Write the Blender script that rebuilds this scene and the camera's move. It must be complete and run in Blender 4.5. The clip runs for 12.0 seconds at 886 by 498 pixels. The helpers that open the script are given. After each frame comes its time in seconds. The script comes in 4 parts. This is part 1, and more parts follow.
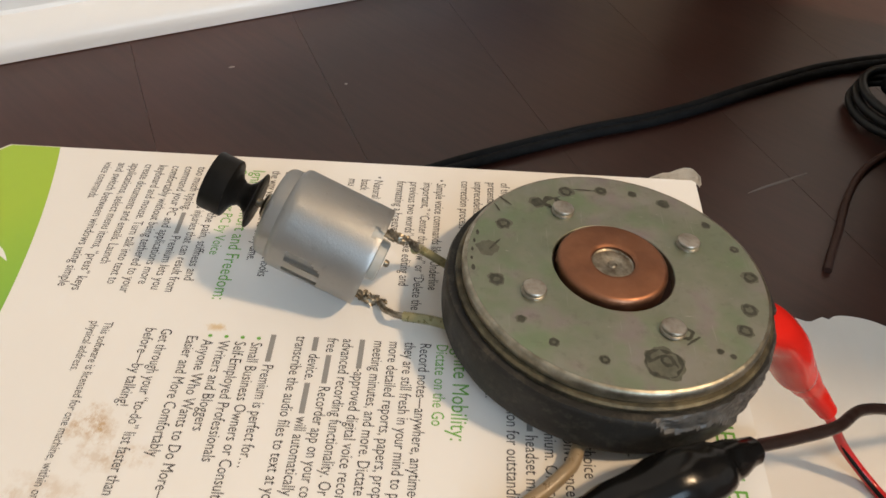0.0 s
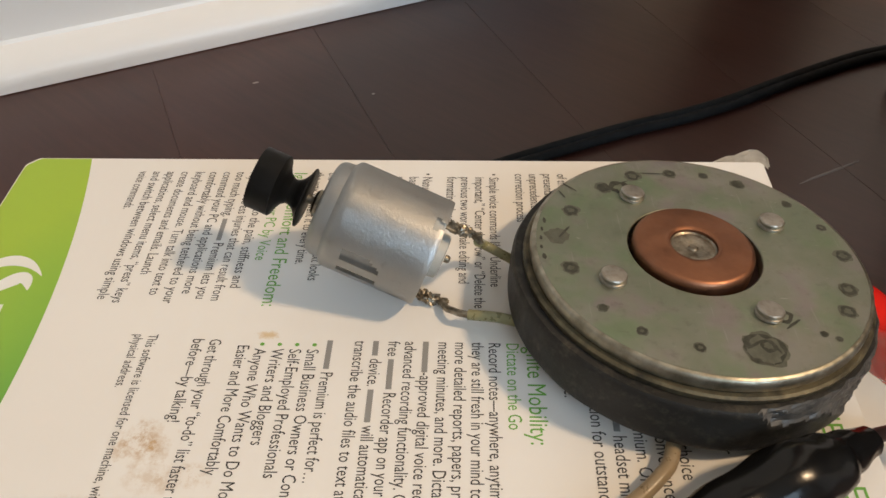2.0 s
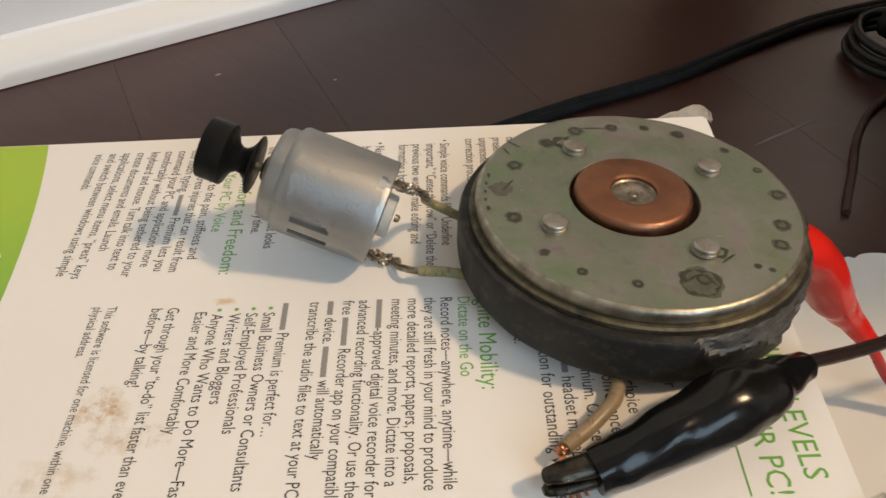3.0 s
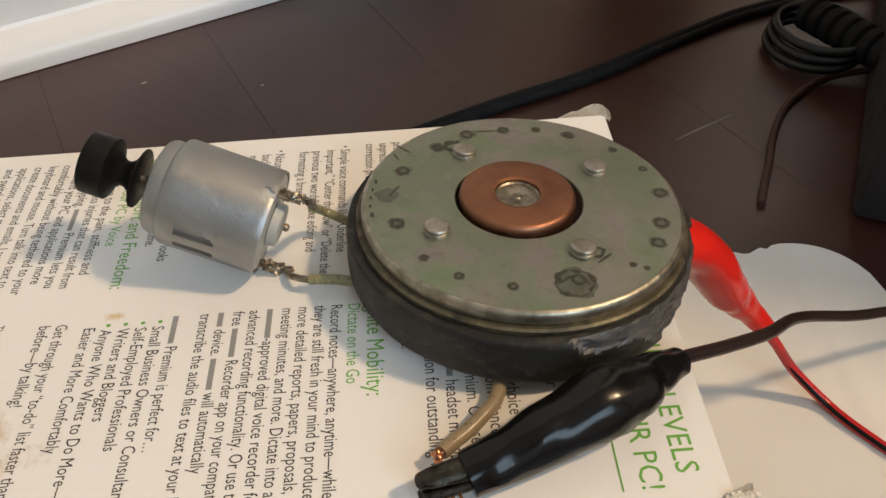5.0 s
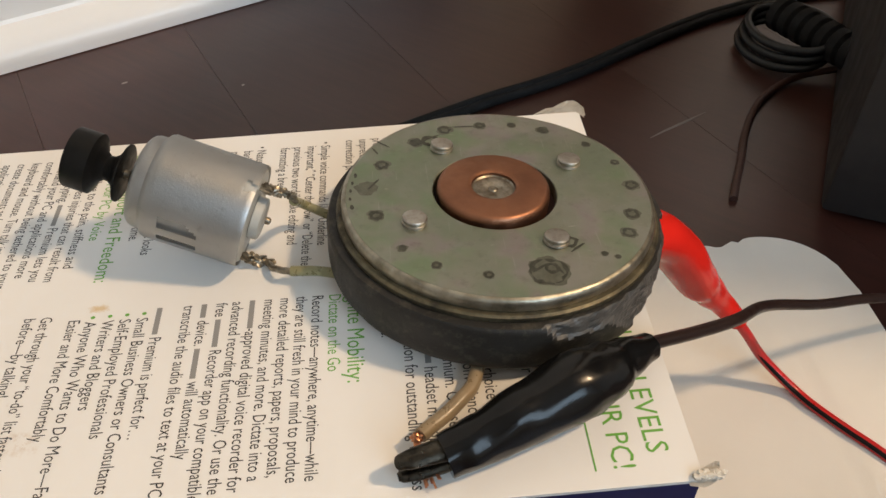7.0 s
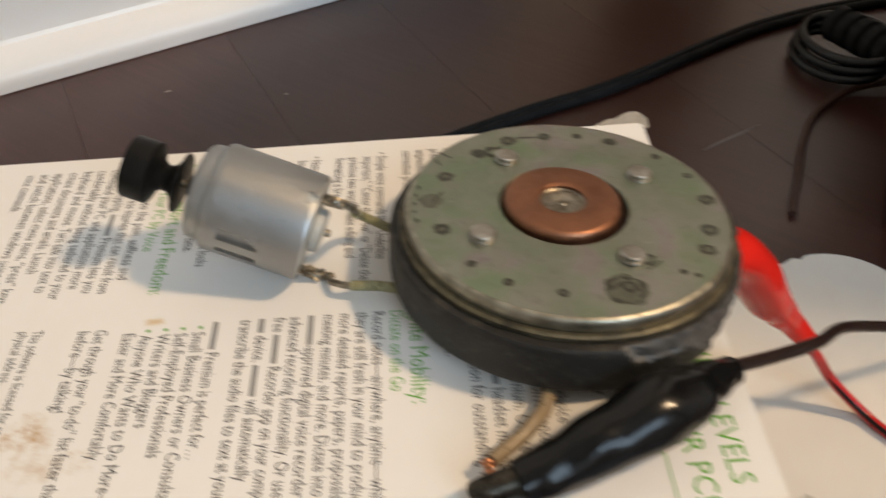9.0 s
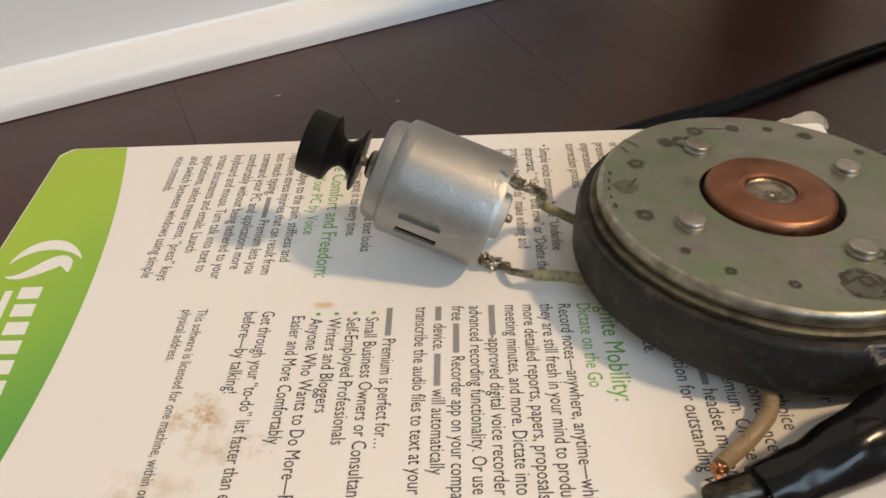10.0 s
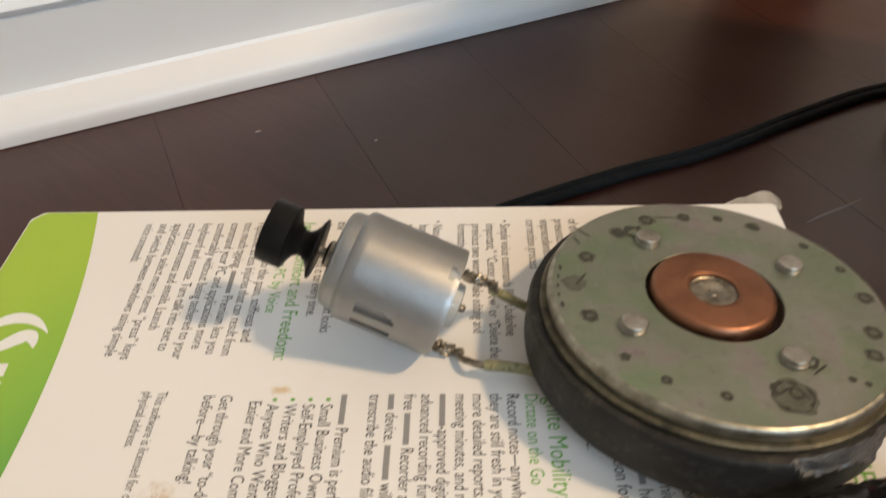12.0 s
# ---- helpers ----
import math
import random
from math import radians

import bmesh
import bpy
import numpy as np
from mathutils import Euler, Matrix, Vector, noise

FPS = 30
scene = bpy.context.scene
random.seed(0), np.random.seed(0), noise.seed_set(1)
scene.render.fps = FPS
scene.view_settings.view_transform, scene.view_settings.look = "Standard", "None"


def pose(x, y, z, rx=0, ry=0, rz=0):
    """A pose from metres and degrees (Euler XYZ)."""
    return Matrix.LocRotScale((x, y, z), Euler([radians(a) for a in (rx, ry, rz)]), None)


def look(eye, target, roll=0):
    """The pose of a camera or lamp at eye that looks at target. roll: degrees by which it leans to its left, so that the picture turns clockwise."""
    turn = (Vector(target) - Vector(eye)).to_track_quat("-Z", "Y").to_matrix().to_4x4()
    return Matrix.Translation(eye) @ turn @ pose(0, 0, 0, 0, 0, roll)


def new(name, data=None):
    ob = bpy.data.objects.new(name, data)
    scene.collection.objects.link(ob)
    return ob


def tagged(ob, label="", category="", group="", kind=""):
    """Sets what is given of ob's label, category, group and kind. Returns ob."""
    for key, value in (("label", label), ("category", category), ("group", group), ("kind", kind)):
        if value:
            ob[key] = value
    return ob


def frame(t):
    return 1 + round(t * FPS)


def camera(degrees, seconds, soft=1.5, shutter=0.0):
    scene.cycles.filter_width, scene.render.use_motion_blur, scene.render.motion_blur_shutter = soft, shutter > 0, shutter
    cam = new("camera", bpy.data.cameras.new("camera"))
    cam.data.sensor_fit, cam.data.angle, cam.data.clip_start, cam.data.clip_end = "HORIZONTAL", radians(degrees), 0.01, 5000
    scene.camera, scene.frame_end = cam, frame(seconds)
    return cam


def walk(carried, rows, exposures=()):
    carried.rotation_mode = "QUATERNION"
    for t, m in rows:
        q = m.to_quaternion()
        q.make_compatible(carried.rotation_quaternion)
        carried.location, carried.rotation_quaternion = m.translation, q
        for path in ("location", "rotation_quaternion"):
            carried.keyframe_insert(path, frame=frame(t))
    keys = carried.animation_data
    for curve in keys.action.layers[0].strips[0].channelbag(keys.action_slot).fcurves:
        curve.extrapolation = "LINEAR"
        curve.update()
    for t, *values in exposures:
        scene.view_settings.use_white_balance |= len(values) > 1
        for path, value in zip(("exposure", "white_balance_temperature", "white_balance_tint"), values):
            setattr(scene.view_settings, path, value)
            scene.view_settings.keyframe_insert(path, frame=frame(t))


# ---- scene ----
cam = camera(57.95, 12.0, shutter=0.5)
PATH = [
    (0, (0.03372, -0.09870, 0.22600), (0.01498, 0.58536, -0.50319), 2.01),
    (0.5, (0.03066, -0.09214, 0.21847), (0.00509, 0.60203, -0.50089), 0.90),
    (0.8, (0.02176, -0.09293, 0.21106), (-0.03734, 0.60439, -0.49311), -1.52),
    (1, (0.00962, -0.09267, 0.20751), (-0.04705, 0.60597, -0.50572), -2.05),
    (1.2, (0.00935, -0.09114, 0.20260), (-0.07072, 0.60793, -0.49875), -3.31),
    (1.5, (0.01082, -0.09270, 0.21415), (-0.04926, 0.61086, -0.49394), -2.23),
    (1.8, (0.02211, -0.09772, 0.20858), (-0.02299, 0.61114, -0.48784), -1.52),
    (2, (0.02234, -0.09561, 0.21151), (-0.01324, 0.61133, -0.49487), -1.47),
    (2.5, (0.02483, -0.09804, 0.20996), (-0.00352, 0.60830, -0.49735), -2.45),
    (3, (0.03063, -0.10524, 0.20787), (0.01142, 0.60154, -0.49930), -3.43),
    (3.5, (0.04295, -0.10510, 0.20938), (0.03466, 0.60178, -0.49791), -3.70),
    (3.7, (0.05022, -0.10516, 0.20899), (0.04494, 0.60062, -0.49943), -3.72),
    (5.5, (0.04913, -0.10530, 0.20895), (0.07012, 0.59779, -0.50184), -3.11),
    (6, (0.05022, -0.10736, 0.20957), (0.07855, 0.59578, -0.50092), -2.79),
    (6.5, (0.05007, -0.10987, 0.21091), (0.08771, 0.59290, -0.49951), -2.36),
    (8.5, (0.04984, -0.11089, 0.20916), (0.08140, 0.59875, -0.49469), -2.69),
    (9, (0.04103, -0.10430, 0.20692), (0.04928, 0.61059, -0.49226), -3.42),
    (9.3, (0.01242, -0.09513, 0.19797), (-0.03022, 0.62607, -0.47856), -5.14),
    (9.5, (0.00493, -0.09651, 0.19742), (-0.03941, 0.63639, -0.48146), -5.23),
    (9.8, (0.01387, -0.10174, 0.19197), (-0.05356, 0.64117, -0.47937), -5.72),
    (10, (0.00986, -0.10220, 0.19285), (-0.03091, 0.64435, -0.47123), -3.74),
    (10.5, (0.01032, -0.10025, 0.19532), (-0.02363, 0.64949, -0.46555), -2.54),
    (11, (0.01210, -0.10074, 0.19624), (-0.01675, 0.64762, -0.46642), -1.95),
    (11.5, (0.01194, -0.09915, 0.19673), (-0.01620, 0.64917, -0.46601), -1.86),
    (12, (0.01852, -0.09256, 0.21093), (-0.01335, 0.65013, -0.45795), -2.27),
]
EXPOSURES = [(t, stops, 6500, 10) for t, stops in ((0.0, -0.07), (1.2, -0.12), (2.0, -0.19), (3.5, -0.18), (5.5, -0.18), (6.5, -0.13), (8.5, -0.10), (10.0, -0.15), (12.0, -0.11))]
walk(cam, [(t, look(eye, target, roll)) for t, eye, target, roll in PATH], EXPOSURES)

# ---- world and light ----
world = bpy.data.worlds.new("world")
scene.world = world
world.use_nodes = True
wn, wl = world.node_tree.nodes, world.node_tree.links
sky = wn.new("ShaderNodeTexSky")
sky.sky_type = "NISHITA"
sky.sun_disc = False
sky.sun_elevation, sky.sun_rotation = radians(35), radians(200)
wl.new(sky.outputs[0], wn["Background"].inputs[0])
wn["Background"].inputs[1].default_value = 0.1


def area(name, m, power, size, colour, size_y=None):
    data = bpy.data.lights.new(name, "AREA")
    data.energy, data.size, data.color = power, size, colour
    data.shape = "RECTANGLE" if size_y else "DISK"
    if size_y:
        data.size_y = size_y
    ob = new(name, data)
    ob.matrix_world = m
    return ob


# The wall runs along U; N points from the room to the wall.
ANGLE = 25.1
U, N = Vector((math.cos(radians(ANGLE)), math.sin(radians(ANGLE)), 0)), Vector((-math.sin(radians(ANGLE)), math.cos(radians(ANGLE)), 0))
WALL = 0.279
ROOM = Matrix.Rotation(radians(ANGLE), 4, "Z")


def room(u, n, z=0.0):
    return U * u + N * n + Vector((0, 0, z))


area("room_lamp", look((1.33, -0.20, 1.71), (0.03, 0.03, 0.08)), 31.0, 0.19, (1.0, 0.705, 0.425))
# Unseen cool fill behind the camera, added to brighten the baseboard.
area("window_light", look(room(0.25, -2.3, 1.5), room(0.0, 0.1, 0.3)), 28.0, 1.2, (0.64, 0.83, 1.0), 1.1)


# ---- materials ----
class Nodes:
    """Short hand for a node material."""

    def __init__(self, name, colour=(0.5, 0.5, 0.5), rough=0.5, metal=0.0, **more):
        self.mat = bpy.data.materials.new(name)
        self.mat.use_nodes = True
        self.tree = self.mat.node_tree
        self.bsdf = self.tree.nodes["Principled BSDF"]
        self.put("Base Color", (*colour, 1))
        self.put("Roughness", rough)
        self.put("Metallic", metal)
        for key, value in more.items():
            self.put(key.replace("_", " "), value)
        self.where = self.node("ShaderNodeTexCoord").outputs["Object"]

    def put(self, key, value):
        self.bsdf.inputs[key].default_value = value

    def node(self, kind):
        return self.tree.nodes.new(kind)

    def link(self, a, b):
        self.tree.links.new(a, b)

    def noise(self, scale, detail=4, rough=0.55, stretch=None, kind="ShaderNodeTexNoise"):
        n = self.node(kind)
        n.inputs["Scale"].default_value = scale
        if kind == "ShaderNodeTexNoise":
            n.inputs["Detail"].default_value, n.inputs["Roughness"].default_value = detail, rough
        src = self.where
        if stretch:
            m = self.node("ShaderNodeMapping")
            m.inputs["Scale"].default_value = stretch
            self.link(src, m.inputs["Vector"])
            src = m.outputs[0]
        self.link(src, n.inputs["Vector"])
        return n.outputs[0]

    def ramp(self, fac, *stops):
        r = self.node("ShaderNodeValToRGB")
        e = r.color_ramp.elements
        while len(e) < len(stops):
            e.new(0.5)
        for el, (p, c) in zip(e, stops):
            el.position, el.color = p, (*c, 1) if isinstance(c, tuple) else (c, c, c, 1)
        self.link(fac, r.inputs[0])
        return r.outputs[0]

    def mix(self, fac, a, b, blend="MIX"):
        m = self.node("ShaderNodeMix")
        m.data_type, m.blend_type = "RGBA", blend
        for value, key in ((fac, 0), (a, 6), (b, 7)):
            if isinstance(value, (float, int)):
                m.inputs[key].default_value = value
            elif isinstance(value, tuple):
                m.inputs[key].default_value = (*value, 1)
            else:
                self.link(value, m.inputs[key])
        return m.outputs[2]

    def math(self, op, a, b=0.0):
        m = self.node("ShaderNodeMath")
        m.operation = op
        for value, key in ((a, 0), (b, 1)):
            if isinstance(value, (float, int)):
                m.inputs[key].default_value = value
            else:
                self.link(value, m.inputs[key])
        return m.outputs[0]

    def colour(self, out):
        self.link(out, self.bsdf.inputs["Base Color"])
        return self

    def rough(self, out):
        self.link(out, self.bsdf.inputs["Roughness"])
        return self

    def bump(self, height, strength=0.3, distance=0.0002):
        b = self.node("ShaderNodeBump")
        b.inputs["Strength"].default_value, b.inputs["Distance"].default_value = strength, distance
        self.link(height, b.inputs["Height"])
        self.link(b.outputs[0], self.bsdf.inputs["Normal"])
        return self

    def blot(self, x, y, rx, ry, edge=0.5, ragged=120):
        """A mask: 1 inside a ragged ellipse of the plan, 0 outside."""
        m = self.node("ShaderNodeMapping")
        m.vector_type = "TEXTURE"
        m.inputs["Location"].default_value, m.inputs["Scale"].default_value = (x, y, 0), (rx, ry, 10)
        self.link(self.where, m.inputs["Vector"])
        d = self.node("ShaderNodeVectorMath")
        d.operation = "LENGTH"
        self.link(m.outputs[0], d.inputs[0])
        far = self.math("ADD", d.outputs["Value"], self.math("MULTIPLY", self.math("SUBTRACT", self.noise(ragged, 5, 0.65), 0.5), 2.2))
        return self.ramp(far, (1 - edge, 1.0), (1.0, 0.0))


def varied(name, a, b, scale, rough, metal=0.0, grain=0.0, spread=0.12, bump=0.2, **more):
    """Two tones mixed by noise, uneven gloss and a fine relief."""
    m = Nodes(name, a, rough, metal, **more)
    m.colour(m.mix(m.ramp(m.noise(scale, 5), (0.3, 0.0), (0.7, 1.0)), a, b))
    m.rough(m.ramp(m.noise(scale * 2.7, 4), (0.25, max(0.02, rough - spread)), (0.75, min(1.0, rough + spread))))
    if grain:
        m.bump(m.noise(grain, 3), bump, 0.0002)
    return m.mat


def paper_material():
    m = Nodes("coated_card", (0.80, 0.77, 0.73), 0.42)
    base = m.mix(m.noise(18, 3), (0.82, 0.80, 0.765), (0.78, 0.755, 0.715))
    for x, y, rx, ry, amount in ((-0.0415, -0.0135, 0.0062, 0.0056, 0.85), (-0.0310, -0.0205, 0.0060, 0.0036, 0.6), (-0.0385, -0.0215, 0.0050, 0.0040, 0.35), (-0.0470, -0.0290, 0.0085, 0.0055, 0.35)):
        speck = m.ramp(m.noise(330, 7, 0.72), (0.42, 0.08), (0.57, 1.0))
        base = m.mix(m.math("MULTIPLY", m.math("MULTIPLY", m.blot(x, y, rx, ry, 0.7, 210), speck), amount), base, (0.48, 0.29, 0.115))
    yellow = m.blot(-0.0218, 0.0138, 0.0028, 0.0014, 0.6, 500)
    base = m.mix(m.math("MULTIPLY", yellow, 0.7), base, (0.62, 0.42, 0.16))
    m.colour(base)
    m.rough(m.ramp(m.noise(60, 4), (0.3, 0.36), (0.7, 0.50)))
    m.bump(m.noise(900, 3), 0.08, 0.0001)
    return m.mat


def floor_material():
    m = Nodes("dark_stained_wood", (0.05, 0.02, 0.015), 0.3, Specular_IOR_Level=0.6)
    info = m.node("ShaderNodeObjectInfo").outputs["Random"]
    turn = m.node("ShaderNodeMapping")
    turn.inputs["Rotation"].default_value = (0, 0, radians(-ANGLE))
    m.link(m.where, turn.inputs["Vector"])
    m.where = turn.outputs[0]
    grain = m.noise(30, 6, 0.6, (9.0, 0.7, 1))
    broad = m.noise(6, 3)
    c = m.mix(m.ramp(grain, (0.3, 0.0), (0.75, 1.0)), (0.030, 0.0100, 0.0070), (0.064, 0.0215, 0.0145))
    c = m.mix(m.math("MULTIPLY", broad, 0.5), c, (0.076, 0.0245, 0.0165))
    c = m.mix(m.math("MULTIPLY", info, 0.35), c, (0.034, 0.0115, 0.0082))
    dust = m.ramp(m.noise(800, 2, 0.5), (0.70, 0.0), (0.80, 1.0))
    c = m.mix(m.math("MULTIPLY", dust, 0.10), c, (0.30, 0.26, 0.23))
    m.colour(c)
    m.rough(m.ramp(m.noise(14, 5), (0.3, 0.26), (0.7, 0.40)))
    m.bump(grain, 0.06, 0.0004)
    return m.mat


def green_material():
    m = Nodes("green_print", (0.25, 0.5, 0.05), 0.38)
    split = m.node("ShaderNodeSeparateXYZ")
    m.link(m.where, split.inputs[0])
    along = m.math("ADD", m.math("MULTIPLY", split.outputs["X"], 14.0), m.math("MULTIPLY", split.outputs["Y"], -9.0))
    along = m.math("ADD", along, m.math("MULTIPLY", m.noise(25, 2), 0.15))
    m.colour(m.ramp(m.math("ADD", along, 1.72), (0.15, (0.36, 0.53, 0.045)), (0.55, (0.25, 0.47, 0.05)), (0.95, (0.10, 0.34, 0.06))))
    m.bump(m.noise(900, 3), 0.08, 0.0001)
    return m.mat


def can_material():
    m = Nodes("zinc_plated_steel", (0.6, 0.6, 0.6), 0.36, 1.0)
    c = m.mix(m.noise(90, 5, 0.6), (0.60, 0.615, 0.62), (0.72, 0.72, 0.71))
    c = m.mix(m.math("MULTIPLY", m.ramp(m.noise(420, 5), (0.62, 0.0), (0.74, 1.0)), 0.3), c, (0.40, 0.40, 0.39))
    m.colour(c)
    m.rough(m.ramp(m.noise(260, 5, 0.7), (0.3, 0.34), (0.7, 0.50)))
    m.bump(m.noise(1500, 4, 0.7), 0.65, 0.0001)
    return m.mat


def plate_material():
    m = Nodes("plated_steel_plate", (0.5, 0.5, 0.45), 0.36, 0.9)
    c = m.mix(m.ramp(m.noise(45, 4), (0.35, 0.0), (0.65, 1.0)), (0.225, 0.258, 0.190), (0.325, 0.318, 0.282))
    c = m.mix(m.ramp(m.noise(70, 3), (0.50, 0.0), (0.70, 0.75)), c, (0.205, 0.285, 0.165))
    c = m.mix(m.ramp(m.noise(95, 2), (0.55, 0.0), (0.72, 0.6)), c, (0.30, 0.235, 0.265))
    c = m.mix(m.math("MULTIPLY", m.ramp(m.noise(380, 6, 0.7), (0.55, 0.0), (0.75, 1.0)), 0.35), c, (0.12, 0.115, 0.09))
    scratch = m.ramp(m.noise(120, 3, 0.5, (14, 0.6, 1)), (0.66, 0.0), (0.70, 1.0))
    c = m.mix(m.math("MULTIPLY", scratch, 0.25), c, (0.45, 0.45, 0.42))
    nick = m.ramp(m.noise(240, 3, 0.6, (1, 5, 1)), (0.70, 0.0), (0.76, 1.0))
    m.colour(m.mix(m.math("MULTIPLY", nick, 0.45), c, (0.55, 0.55, 0.50)))
    m.rough(m.ramp(m.noise(160, 6, 0.65), (0.3, 0.40), (0.75, 0.60)))
    m.bump(m.noise(1400, 4, 0.6), 0.10, 0.0001)
    return m.mat


def ferrite_material():
    m = Nodes("grey_ferrite", (0.09, 0.09, 0.085), 0.55, Specular_IOR_Level=0.3)
    c = m.mix(m.noise(60, 6, 0.65), (0.009, 0.009, 0.0085), (0.030, 0.028, 0.025))
    c = m.mix(m.math("MULTIPLY", m.ramp(m.noise(260, 6, 0.75), (0.50, 0.0), (0.70, 1.0)), 0.45), c, (0.12, 0.105, 0.080))
    m.colour(c)
    m.rough(m.ramp(m.noise(120, 5), (0.3, 0.42), (0.7, 0.62)))
    m.bump(m.noise(700, 6, 0.7), 0.25, 0.0004)
    return m.mat


PAPER = paper_material()
CARD = varied("white_card_inside", (0.79, 0.745, 0.675), (0.73, 0.685, 0.615), 22, 0.6, grain=900, bump=0.1)
TORN = varied("torn_grey_white_card", (0.74, 0.70, 0.62), (0.60, 0.55, 0.47), 300, 0.85, grain=1500, bump=0.6)
NAVY = varied("navy_print", (0.012, 0.016, 0.075), (0.018, 0.022, 0.095), 40, 0.35)
GREEN = green_material()
INK = Nodes("black_ink", (0.035, 0.033, 0.032), 0.5).mat
GREEN_INK = Nodes("green_ink", (0.15, 0.40, 0.06), 0.5).mat
BAR_INK = Nodes("grey_ink", (0.27, 0.265, 0.255), 0.5).mat
WHITE_INK = Nodes("white_ink", (0.80, 0.80, 0.76), 0.45).mat
FLOOR = floor_material()
GAP = Nodes("plank_gap", (0.040, 0.016, 0.012), 0.7).mat
TRIM = varied("white_semi_gloss_paint", (0.83, 0.84, 0.845), (0.815, 0.825, 0.83), 5, 0.32, spread=0.02, grain=160, bump=0.04)
WALLP = varied("white_wall_paint", (0.74, 0.74, 0.72), (0.70, 0.70, 0.68), 6, 0.8, grain=400, bump=0.1)
CAN = can_material()
PLATE = plate_material()
EDGE = varied("bare_worn_steel", (0.46, 0.43, 0.35), (0.20, 0.185, 0.14), 240, 0.40, 0.9, grain=600, bump=0.5)
RIM = varied("worn_brassy_rim", (0.20, 0.17, 0.105), (0.045, 0.040, 0.030), 260, 0.5, 0.7, grain=900, bump=0.3)
FERRITE = ferrite_material()
CHIP = varied("broken_ferrite", (0.095, 0.090, 0.083), (0.032, 0.031, 0.029), 170, 0.42, grain=420, bump=0.9)
COPPER = varied("copper", (0.33, 0.155, 0.090), (0.235, 0.108, 0.064), 140, 0.46, 1.0, grain=1200, bump=0.12)
SOLDERY = varied("dull_silver_metal", (0.40, 0.37, 0.31), (0.16, 0.13, 0.09), 600, 0.42, 1.0, grain=900, bump=0.5)
RIVET = varied("rivet_steel", (0.50, 0.48, 0.44), (0.34, 0.30, 0.25), 500, 0.42, 1.0, grain=1200, bump=0.2)
STAIN = varied("dark_corrosion", (0.040, 0.042, 0.032), (0.085, 0.086, 0.066), 900, 0.5, 0.5, grain=1800, bump=0.4)
SMUDGE = varied("thin_grey_smudge", (0.125, 0.128, 0.100), (0.185, 0.188, 0.150), 500, 0.5, 0.8, grain=1800, bump=0.2)
BLACK = varied("black_plastic", (0.005, 0.005, 0.005), (0.009, 0.0088, 0.0085), 150, 0.45, grain=900, bump=0.08, Specular_IOR_Level=0.15)
COILED = varied("coiled_cable_jacket", (0.006, 0.007, 0.008), (0.010, 0.011, 0.012), 80, 0.34, spread=0.08, Specular_IOR_Level=0.35)
VINYL = varied("glossy_black_vinyl", (0.004, 0.004, 0.004), (0.006, 0.0055, 0.0055), 80, 0.20, spread=0.06, grain=150, bump=0.5, Specular_IOR_Level=0.30)
RED = varied("glossy_red_vinyl", (0.66, 0.020, 0.012), (0.58, 0.015, 0.010), 60, 0.22, spread=0.05, grain=300, bump=0.05, Specular_IOR_Level=0.15)
REDWIRE = varied("red_wire_jacket", (0.52, 0.012, 0.012), (0.42, 0.010, 0.010), 80, 0.32)
BROWNWIRE = varied("dark_wire_jacket", (0.016, 0.009, 0.008), (0.024, 0.013, 0.011), 120, 0.36, Specular_IOR_Level=0.3)
CORD = varied("black_cord_jacket", (0.006, 0.006, 0.0065), (0.010, 0.010, 0.010), 90, 0.75, grain=500, bump=0.25, Specular_IOR_Level=0.25)
OLIVE = varied("yellowed_wire_jacket", (0.36, 0.32, 0.16), (0.26, 0.25, 0.13), 300, 0.32, Transmission_Weight=0.25)
AMBER = varied("cloudy_wire_jacket", (0.44, 0.34, 0.22), (0.34, 0.26, 0.16), 260, 0.34, Transmission_Weight=0.25)
BAREWIRE = varied("bare_copper_strands", (0.62, 0.30, 0.17), (0.48, 0.22, 0.12), 700, 0.35, 1.0)
JAW = varied("worn_grey_steel", (0.10, 0.088, 0.070), (0.022, 0.020, 0.017), 330, 0.34, 1.0, grain=900, bump=0.3)
DARKBOX = varied("dark_grey_plastic_case", (0.020, 0.018, 0.018), (0.028, 0.025, 0.024), 30, 0.55, grain=1200, bump=0.25)
CREAM = varied("cream_plastic", (0.47, 0.47, 0.44), (0.40, 0.40, 0.37), 200, 0.5)
DARKWOOD = varied("dark_brown_wood", (0.085, 0.036, 0.022), (0.055, 0.022, 0.013), 14, 0.38, grain=120, bump=0.1)
GLASS = Nodes("window_glass", (1, 1, 1), 0.02, 0.0, Transmission_Weight=1.0, IOR=1.45).mat


# ---- building helpers ----
def part(name, bm, material, parent=None, label="", smooth=True):
    """Links a bmesh as one mesh object, under a thing or part."""
    data = bpy.data.meshes.new(name)
    bmesh.ops.recalc_face_normals(bm, faces=bm.faces[:])
    for f in bm.faces:
        f.smooth = smooth
    bm.to_mesh(data)
    bm.free()
    data.materials.append(material)
    if smooth:
        data.set_sharp_from_angle(angle=radians(38))
    ob = new(name, data)
    ob.parent = parent
    return tagged(ob, label) if label else ob


def thing(name, m, label, category, group="", kind=""):
    ob = new(name)
    ob.empty_display_size = 0.01
    ob.matrix_world = m
    return tagged(ob, label, category, group, kind)


